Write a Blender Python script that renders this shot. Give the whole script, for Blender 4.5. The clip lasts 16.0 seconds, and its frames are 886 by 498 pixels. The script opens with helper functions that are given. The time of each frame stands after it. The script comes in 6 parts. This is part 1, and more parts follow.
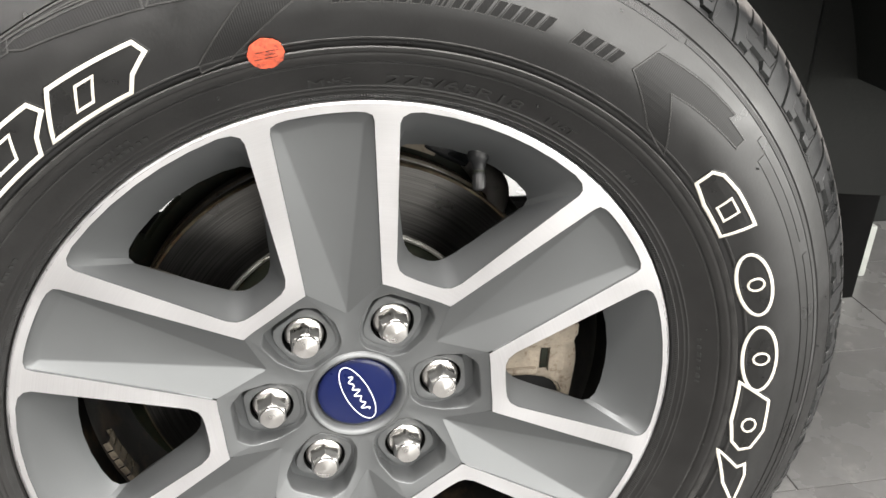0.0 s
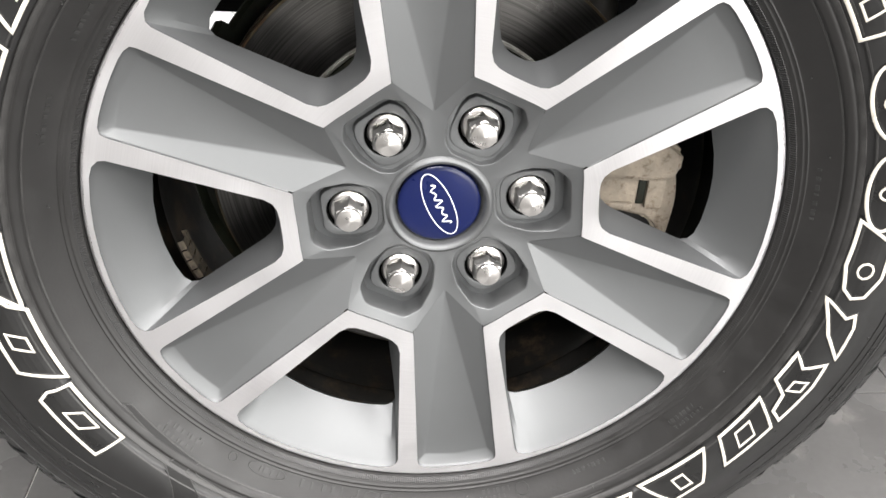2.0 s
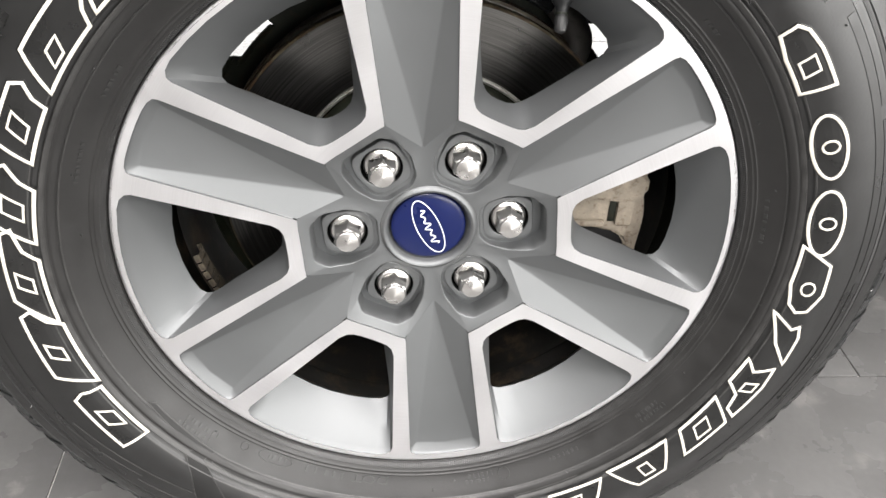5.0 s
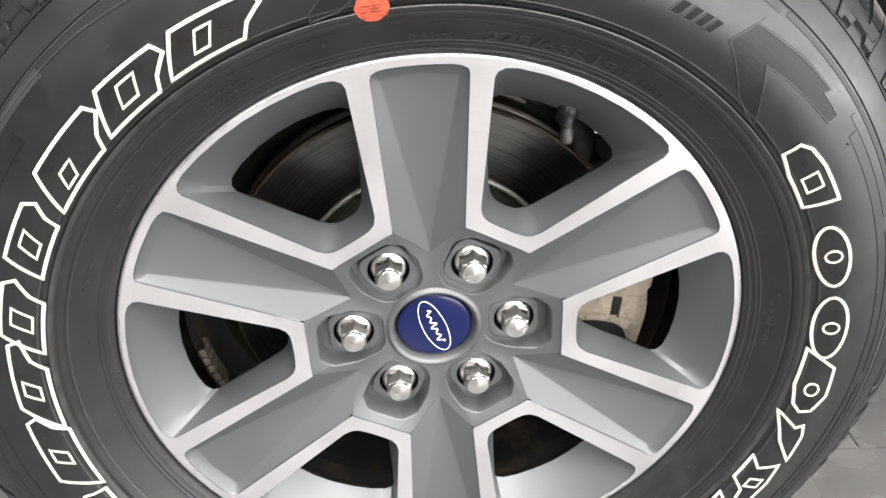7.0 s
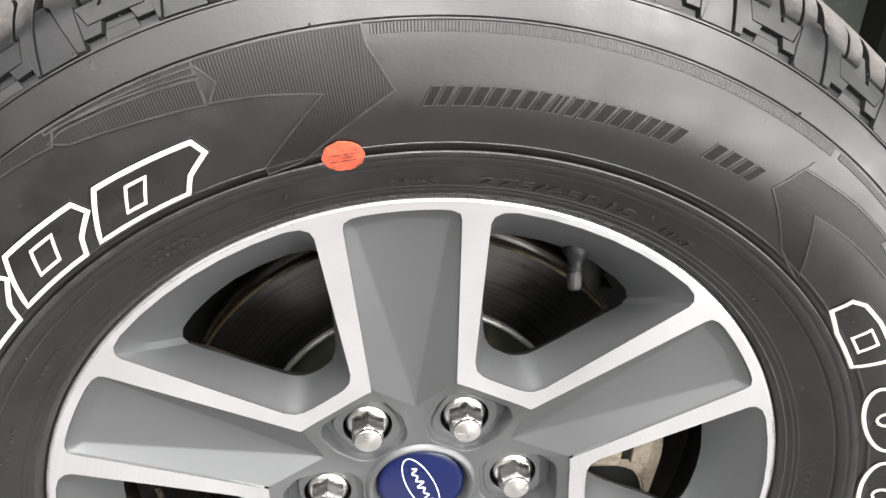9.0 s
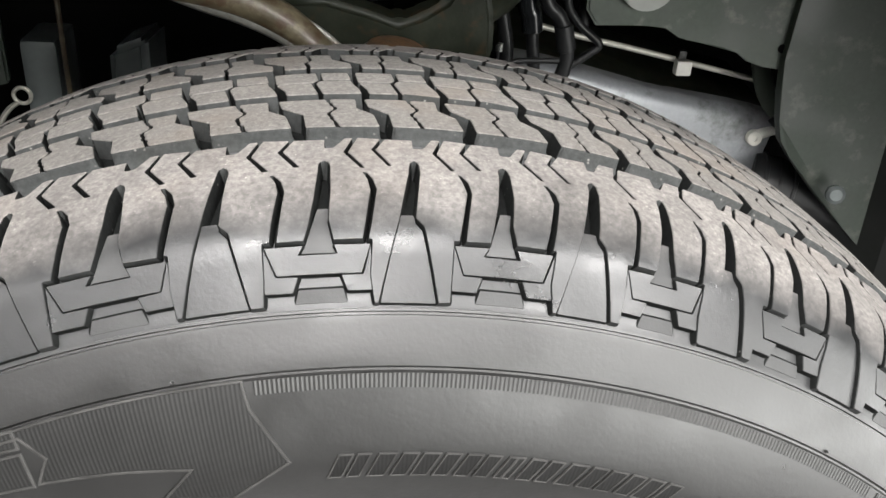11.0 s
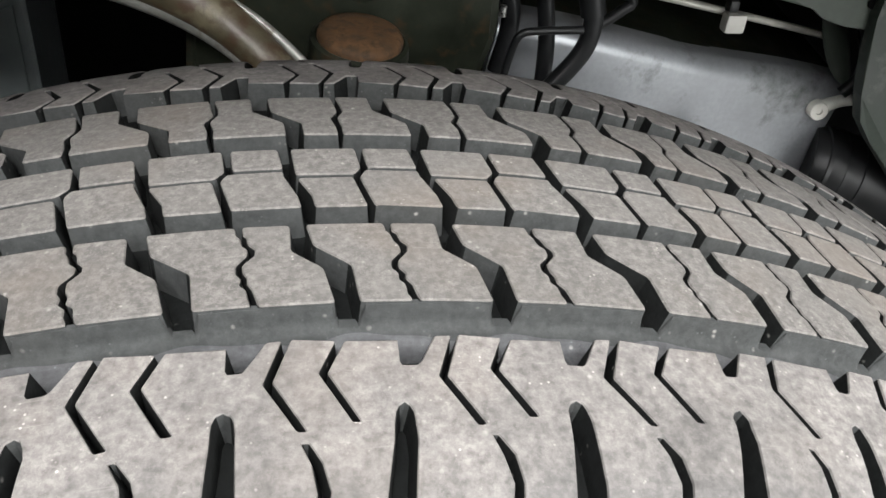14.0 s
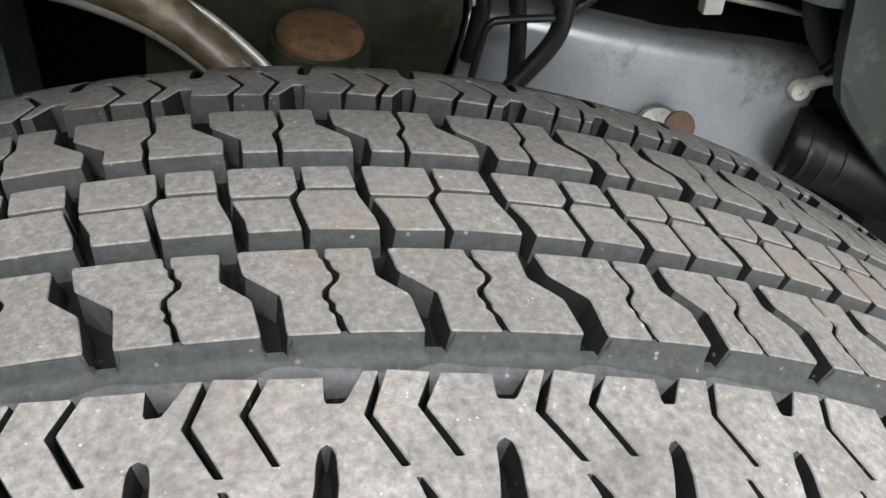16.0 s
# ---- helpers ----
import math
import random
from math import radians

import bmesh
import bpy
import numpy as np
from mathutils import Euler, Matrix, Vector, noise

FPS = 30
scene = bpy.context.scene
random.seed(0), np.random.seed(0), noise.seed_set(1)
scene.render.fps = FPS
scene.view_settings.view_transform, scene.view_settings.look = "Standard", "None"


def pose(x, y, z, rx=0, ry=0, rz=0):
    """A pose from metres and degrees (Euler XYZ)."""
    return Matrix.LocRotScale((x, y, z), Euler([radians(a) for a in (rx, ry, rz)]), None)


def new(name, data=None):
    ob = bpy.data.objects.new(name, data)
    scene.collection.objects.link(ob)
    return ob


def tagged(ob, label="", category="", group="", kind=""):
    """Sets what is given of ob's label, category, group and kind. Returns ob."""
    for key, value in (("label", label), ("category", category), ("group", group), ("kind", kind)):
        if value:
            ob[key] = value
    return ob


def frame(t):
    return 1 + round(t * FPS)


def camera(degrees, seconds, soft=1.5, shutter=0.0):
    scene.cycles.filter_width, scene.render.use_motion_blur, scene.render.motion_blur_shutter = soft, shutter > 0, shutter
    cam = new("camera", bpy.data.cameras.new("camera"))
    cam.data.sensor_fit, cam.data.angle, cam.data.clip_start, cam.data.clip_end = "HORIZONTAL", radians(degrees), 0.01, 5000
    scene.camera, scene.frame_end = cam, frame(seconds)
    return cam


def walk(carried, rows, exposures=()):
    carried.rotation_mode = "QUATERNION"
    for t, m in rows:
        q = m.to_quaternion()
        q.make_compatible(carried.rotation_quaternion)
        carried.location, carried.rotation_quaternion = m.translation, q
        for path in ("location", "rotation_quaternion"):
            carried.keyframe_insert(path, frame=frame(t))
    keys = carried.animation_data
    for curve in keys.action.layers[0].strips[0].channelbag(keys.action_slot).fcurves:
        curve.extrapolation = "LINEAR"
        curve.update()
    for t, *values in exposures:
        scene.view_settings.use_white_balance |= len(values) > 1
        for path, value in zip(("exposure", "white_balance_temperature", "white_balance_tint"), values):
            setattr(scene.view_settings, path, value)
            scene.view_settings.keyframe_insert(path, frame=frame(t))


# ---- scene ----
cam = camera(53.49, 16.0)
PATH = [
    (0.0, -0.0617, -0.5533, 0.7991, 63.50, -2.20, -11.42),
    (0.3, -0.0599, -0.5464, 0.7832, 62.35, -2.54, -8.84),
    (0.5, -0.0588, -0.5421, 0.7731, 62.01, -2.77, -8.33),
    (1.0, -0.0525, -0.5383, 0.7428, 61.48, -3.92, -6.32),
    (1.5, -0.0598, -0.5429, 0.7173, 60.28, -3.57, -5.48),
    (2.0, -0.0596, -0.5571, 0.6988, 58.61, -3.13, -4.57),
    (2.5, -0.0560, -0.5697, 0.7023, 57.19, -2.96, -4.27),
    (3.0, -0.0535, -0.5792, 0.7196, 56.64, -2.85, -4.07),
    (3.5, -0.0517, -0.5903, 0.7479, 56.37, -2.87, -3.90),
    (3.7, -0.0511, -0.5945, 0.7585, 56.27, -2.88, -3.85),
    (5.8, -0.0601, -0.5913, 0.8054, 55.41, -3.31, -4.62),
    (6.0, -0.0607, -0.5895, 0.8169, 55.61, -3.26, -4.48),
    (6.5, -0.0613, -0.5806, 0.8359, 56.48, -3.33, -4.65),
    (7.0, -0.0683, -0.5653, 0.8323, 57.58, -3.46, -4.83),
    (7.5, -0.0647, -0.5428, 0.8349, 59.07, -3.53, -5.09),
    (8.0, -0.0629, -0.5186, 0.8430, 59.35, -3.63, -5.29),
    (8.2, -0.0654, -0.5060, 0.8437, 59.35, -3.60, -5.43),
    (10.3, -0.0444, -0.3485, 0.8965, 60.92, -3.99, -5.85),
    (10.5, -0.0463, -0.3363, 0.9070, 60.95, -4.01, -5.93),
    (11.0, -0.0193, -0.2909, 0.9242, 60.95, -3.84, -5.91),
    (11.5, -0.0044, -0.2371, 0.9434, 61.06, -3.46, -6.02),
    (12.0, -0.0200, -0.1603, 0.9189, 60.87, -3.52, -6.62),
    (12.5, -0.0259, -0.1301, 0.9140, 58.99, -3.90, -7.32),
    (13.0, -0.0194, -0.1218, 0.9119, 56.83, -4.10, -7.80),
    (13.5, -0.0079, -0.1170, 0.9186, 55.14, -3.97, -7.93),
    (14.0, -0.0079, -0.1049, 0.9132, 54.13, -4.04, -8.12),
    (14.5, -0.0061, -0.1000, 0.9124, 53.70, -4.11, -8.28),
    (15.0, 0.0013, -0.0961, 0.9107, 53.05, -3.68, -8.55),
    (15.5, 0.0131, -0.0944, 0.9144, 52.40, -3.32, -8.55),
    (16.0, 0.0080, -0.0961, 0.9208, 52.35, -3.14, -8.74),
]
EXPO = [(0.0, -0.11, 6650, 10.5), (1.0, -0.11, 6570, 12), (1.5, -0.19, 6550, 12), (3.5, -0.15, 6550, 12), (8.2, -0.08, 6550, 12), (10.2, 0.24, 6500, 10), (11.0, 0.18, 6500, 10), (12.0, 0.19, 6500, 10), (13.2, 0.06, 6450, 10), (14.5, 0.09, 6300, 9), (16.0, 0.04, 6250, 8)]
walk(cam, [(t, pose(x, y, z, rx, ry, rz)) for t, x, y, z, rx, ry, rz in PATH], EXPO)

# ---- world and lights ----
world = bpy.data.worlds.new("showroom_air")
scene.world = world
world.use_nodes = True
world.node_tree.nodes["Background"].inputs["Color"].default_value = (0.9, 0.95, 1.0, 1)
world.node_tree.nodes["Background"].inputs["Strength"].default_value = 0.05


def ceiling_lamp(x, y, z, sx, sy, power):
    data = bpy.data.lights.new("ceiling_lamp", "AREA")
    data.shape, data.size, data.size_y = "RECTANGLE", sx, sy
    data.energy, data.color = power, (1.0, 0.98, 0.962)
    ob = new("ceiling_lamp", data)
    ob.location = (x, y, z)
    return ob


for lx, ly, lp in ((-0.4, -1.3, 165), (-2.8, -1.3, 60), (2.0, -1.5, 190), (-0.4, -3.2, 230), (2.8, -3.4, 230), (-3.2, -3.4, 90)):
    ceiling_lamp(lx, ly, 3.15, 1.8, 0.8, lp)

# daylight of unseen windows, added behind the camera and beyond the truck for sheen
def added_window(spot, turn, sx, power):
    data = bpy.data.lights.new("added_daylight", "AREA")
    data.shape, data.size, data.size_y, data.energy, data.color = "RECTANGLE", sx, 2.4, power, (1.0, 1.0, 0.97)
    ob = new("added_daylight", data)
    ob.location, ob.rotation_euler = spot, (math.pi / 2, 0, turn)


added_window((3.5, -5.995, 1.3), 0.0, 4.8, 440)
added_window((5.995, -3.4, 1.3), math.pi / 2, 4.8, 420)
added_window((0.6, 5.995, 1.3), math.pi, 4.8, 320)

# ---- measures of the wheel, in millimetres from the hub ----
HUB_Z = 0.390
WIN = 66.1            # angle of the first window between spokes
MID = 83.5            # the tyre's middle plane
S_STEP = 0.4


def at(r, deg, y):
    a = radians(deg)
    return Vector((r * math.cos(a) / 1000, y / 1000, HUB_Z + r * math.sin(a) / 1000))


def face_y(r):
    return -20.1 + (236.2 - r) * 0.095


# ---- materials ----
def nodes_of(name):
    m = bpy.data.materials.new(name)
    m.use_nodes = True
    nt = m.node_tree
    return m, nt, nt.nodes["Principled BSDF"]


def link(nt, a, b):
    nt.links.new(a, b)


def math_node(nt, op, a, b=None):
    n = nt.nodes.new("ShaderNodeMath")
    n.operation = op
    for i, v in enumerate((a, b)):
        if v is None:
            continue
        if isinstance(v, (int, float)):
            n.inputs[i].default_value = v
        else:
            link(nt, v, n.inputs[i])
    return n.outputs[0]


def noise_node(nt, scale, detail=4, rough=0.55, vec=None):
    n = nt.nodes.new("ShaderNodeTexNoise")
    n.inputs["Scale"].default_value = scale
    n.inputs["Detail"].default_value = detail
    n.inputs["Roughness"].default_value = rough
    if vec is None:
        g = nt.nodes.new("ShaderNodeNewGeometry")
        vec = g.outputs["Position"]
    link(nt, vec, n.inputs["Vector"])
    return n.outputs["Fac"]


def ramp(nt, fac, lo, hi, a, b):
    n = nt.nodes.new("ShaderNodeMapRange")
    for key, v in (("From Min", lo), ("From Max", hi), ("To Min", a), ("To Max", b)):
        n.inputs[key].default_value = v
    link(nt, fac, n.inputs["Value"])
    return n.outputs["Result"]


def mix(nt, fac, a, b):
    n = nt.nodes.new("ShaderNodeMix")
    n.data_type = "RGBA"
    for sock, v in ((n.inputs[0], fac), (n.inputs[6], a), (n.inputs[7], b)):
        if isinstance(v, (int, float)):
            sock.default_value = v
        elif isinstance(v, tuple):
            sock.default_value = (*v, 1)
        else:
            link(nt, v, sock)
    return n.outputs[2]


def bump(nt, p, height, strength, distance, prior=None):
    n = nt.nodes.new("ShaderNodeBump")
    n.inputs["Strength"].default_value = strength
    n.inputs["Distance"].default_value = distance
    link(nt, height, n.inputs["Height"])
    if prior is not None:
        link(nt, prior, n.inputs["Normal"])
    link(nt, n.outputs["Normal"], p.inputs["Normal"])
    return n.outputs["Normal"]


def radius_node(nt):
    g = nt.nodes.new("ShaderNodeNewGeometry")
    s = nt.nodes.new("ShaderNodeSeparateXYZ")
    link(nt, g.outputs["Position"], s.inputs[0])
    x, z = s.outputs[0], math_node(nt, "SUBTRACT", s.outputs[2], HUB_Z)
    r = math_node(nt, "SQRT", math_node(nt, "ADD", math_node(nt, "MULTIPLY", x, x), math_node(nt, "MULTIPLY", z, z)))
    return r, math_node(nt, "ARCTAN2", z, x), s.outputs[1]


def surface(name, base, rough, metal=0.0, vary=0.25, big=14, fine=220, relief=0.15, depth=0.0004, second=None, amount=0.0, coat=0.0, rvary=0.12, spec=0.5, coat_rough=0.12):
    """A worn surface: two scales of tone, a stain of a second colour, fine relief."""
    m, nt, p = nodes_of(name)
    n1, n2 = noise_node(nt, big, 5), noise_node(nt, fine, 3)
    dark, light = tuple(c * (1 - vary) for c in base), tuple(min(1, c * (1 + vary)) for c in base)
    col = mix(nt, ramp(nt, n1, 0.3, 0.7, 0, 1), dark, light)
    col = mix(nt, ramp(nt, n2, 0.35, 0.65, 0, 0.35), col, dark)
    if second:
        n3 = noise_node(nt, big * 2.3, 6, 0.65)
        col = mix(nt, ramp(nt, n3, 0.62 - amount * 0.3, 0.78 - amount * 0.3, 0, 1), col, second)
    link(nt, col, p.inputs["Base Color"])
    link(nt, ramp(nt, n1, 0.3, 0.7, max(0.03, rough - rvary), min(1, rough + rvary)), p.inputs["Roughness"])
    p.inputs["Metallic"].default_value = metal
    p.inputs["Specular IOR Level"].default_value = spec
    p.inputs["Coat Weight"].default_value = coat
    p.inputs["Coat Roughness"].default_value = coat_rough
    if relief:
        bump(nt, p, n2, relief, depth)
    return m


def rubber(name, clean, dusty, r0, r1, rough, patch=0.0, spec=0.5, relief=0.35):
    """Tyre rubber that carries road dust from radius r0 to r1 outwards, with pale grit."""
    m, nt, p = nodes_of(name)
    r, a, y = radius_node(nt)
    n1, n2 = noise_node(nt, 26, 6, 0.6), noise_node(nt, 420, 4, 0.6)
    edge = math_node(nt, "ADD", r, ramp(nt, n1, 0.3, 0.7, -0.0035, 0.0035))
    dust = ramp(nt, edge, r0, r1, 0, 1)
    dust = math_node(nt, "MULTIPLY", dust, ramp(nt, noise_node(nt, 60, 6, 0.7), 0.25, 0.6, 0.55, 1))
    lo = mix(nt, ramp(nt, n1, 0.3, 0.7, 0, 1), tuple(c * 0.75 for c in clean), tuple(c * 1.3 for c in clean))
    hi = mix(nt, ramp(nt, n2, 0.3, 0.7, 0, 1), tuple(c * 0.55 for c in dusty), tuple(c * 1.4 for c in dusty))
    v = nt.nodes.new("ShaderNodeTexVoronoi")
    v.inputs["Scale"].default_value = 330
    g = nt.nodes.new("ShaderNodeNewGeometry")
    link(nt, g.outputs["Position"], v.inputs["Vector"])
    grit = math_node(nt, "MULTIPLY", ramp(nt, v.outputs["Distance"], 0.05, 0.24, 1, 0), ramp(nt, noise_node(nt, 210, 2), 0.57, 0.72, 0, 0.6))
    if patch:
        hi = mix(nt, ramp(nt, noise_node(nt, 80, 7, 0.72), 0.40, 0.66, 0, patch * 0.26), hi, tuple(c * 0.66 for c in dusty))
        hi = mix(nt, ramp(nt, noise_node(nt, 620, 4, 0.8), 0.47, 0.56, 0, patch * 0.75), hi, tuple(c * 0.58 for c in dusty))
        hi = mix(nt, ramp(nt, noise_node(nt, 410, 6, 0.8), 0.52, 0.62, 0, patch * 0.8), hi, tuple(c * 1.5 for c in dusty))
        hi = mix(nt, ramp(nt, noise_node(nt, 17, 4, 0.6), 0.50, 0.68, 0, patch * 0.7), hi, (dusty[0] * 0.95, dusty[1] * 0.84, dusty[2] * 0.74))
        c = nt.nodes.new("ShaderNodeCombineXYZ")
        link(nt, math_node(nt, "MULTIPLY", a, 26.0), c.inputs[0])
        link(nt, math_node(nt, "MULTIPLY", y, 900.0), c.inputs[1])
        hi = mix(nt, ramp(nt, noise_node(nt, 1.0, 3, 0.6, c.outputs[0]), 0.64, 0.70, 0, patch * 0.5), hi, tuple(c * 1.7 for c in dusty))
        v2 = nt.nodes.new("ShaderNodeTexVoronoi")
        v2.inputs["Scale"].default_value = 620
        v2.inputs["Randomness"].default_value = 1.0
        g2 = nt.nodes.new("ShaderNodeNewGeometry")
        link(nt, g2.outputs["Position"], v2.inputs["Vector"])
        fleck = math_node(nt, "MULTIPLY", ramp(nt, v2.outputs["Distance"], 0.10, 0.24, 1, 0), ramp(nt, noise_node(nt, 240, 3, 0.6), 0.56, 0.68, 0, 0.6))
        hi = mix(nt, fleck, hi, tuple(min(0.5, c * 3.2) for c in dusty))
    hi = mix(nt, grit, hi, (0.36, 0.345, 0.32))
    link(nt, mix(nt, dust, lo, hi), p.inputs["Base Color"])
    streak = noise_node(nt, 34, 6, 0.62)
    uneven = math_node(nt, "ADD", ramp(nt, dust, 0, 1, rough, 0.88), ramp(nt, streak, 0.3, 0.7, -0.10, 0.13))
    link(nt, uneven, p.inputs["Roughness"])
    p.inputs["Specular IOR Level"].default_value = spec
    b = bump(nt, p, n2, relief, 0.0005)
    bump(nt, p, n1, 0.12, 0.0012, b)
    return m


def ringed(name, base, rough, metal, pitch, strength, vary=0.12, worn=0.0):
    """Metal turned on a lathe: fine rings round the hub."""
    m, nt, p = nodes_of(name)
    r, a, y = radius_node(nt)
    c = nt.nodes.new("ShaderNodeCombineXYZ")
    link(nt, math_node(nt, "MULTIPLY", r, pitch), c.inputs[0])
    link(nt, math_node(nt, "MULTIPLY", a, 1.5), c.inputs[1])
    n1 = noise_node(nt, 1.0, 3, 0.6, c.outputs[0])
    n2 = noise_node(nt, 18, 4)
    col = mix(nt, ramp(nt, n1, 0.25, 0.75, 0, 1), tuple(x * (1 - vary) for x in base), tuple(min(1, x * (1 + vary)) for x in base))
    if worn:
        speck = math_node(nt, "MULTIPLY", ramp(nt, r, worn, worn + 0.003, 0, 1), ramp(nt, noise_node(nt, 330, 3, 0.6), 0.60, 0.72, 0, 0.8))
        col = mix(nt, speck, col, (0.16, 0.13, 0.11))
    link(nt, col, p.inputs["Base Color"])
    link(nt, ramp(nt, n2, 0.3, 0.7, rough - 0.06, rough + 0.08), p.inputs["Roughness"])
    p.inputs["Metallic"].default_value = metal
    bump(nt, p, n1, strength, 0.0003)
    return m


def knurl(name, clean, rough, spec=0.5, ribs=1400.0, relief=0.14):
    """Moulded rubber with fine ridges that run towards the hub."""
    m, nt, p = nodes_of(name)
    r, a, y = radius_node(nt)
    wave = math_node(nt, "SINE", math_node(nt, "MULTIPLY", a, ribs))
    n1 = noise_node(nt, 30, 5)
    col = mix(nt, ramp(nt, n1, 0.3, 0.7, 0, 1), tuple(c * 0.75 for c in clean), tuple(c * 1.25 for c in clean))
    link(nt, col, p.inputs["Base Color"])
    p.inputs["Roughness"].default_value = rough
    p.inputs["Specular IOR Level"].default_value = spec
    bump(nt, p, wave, relief, 0.0004)
    return m


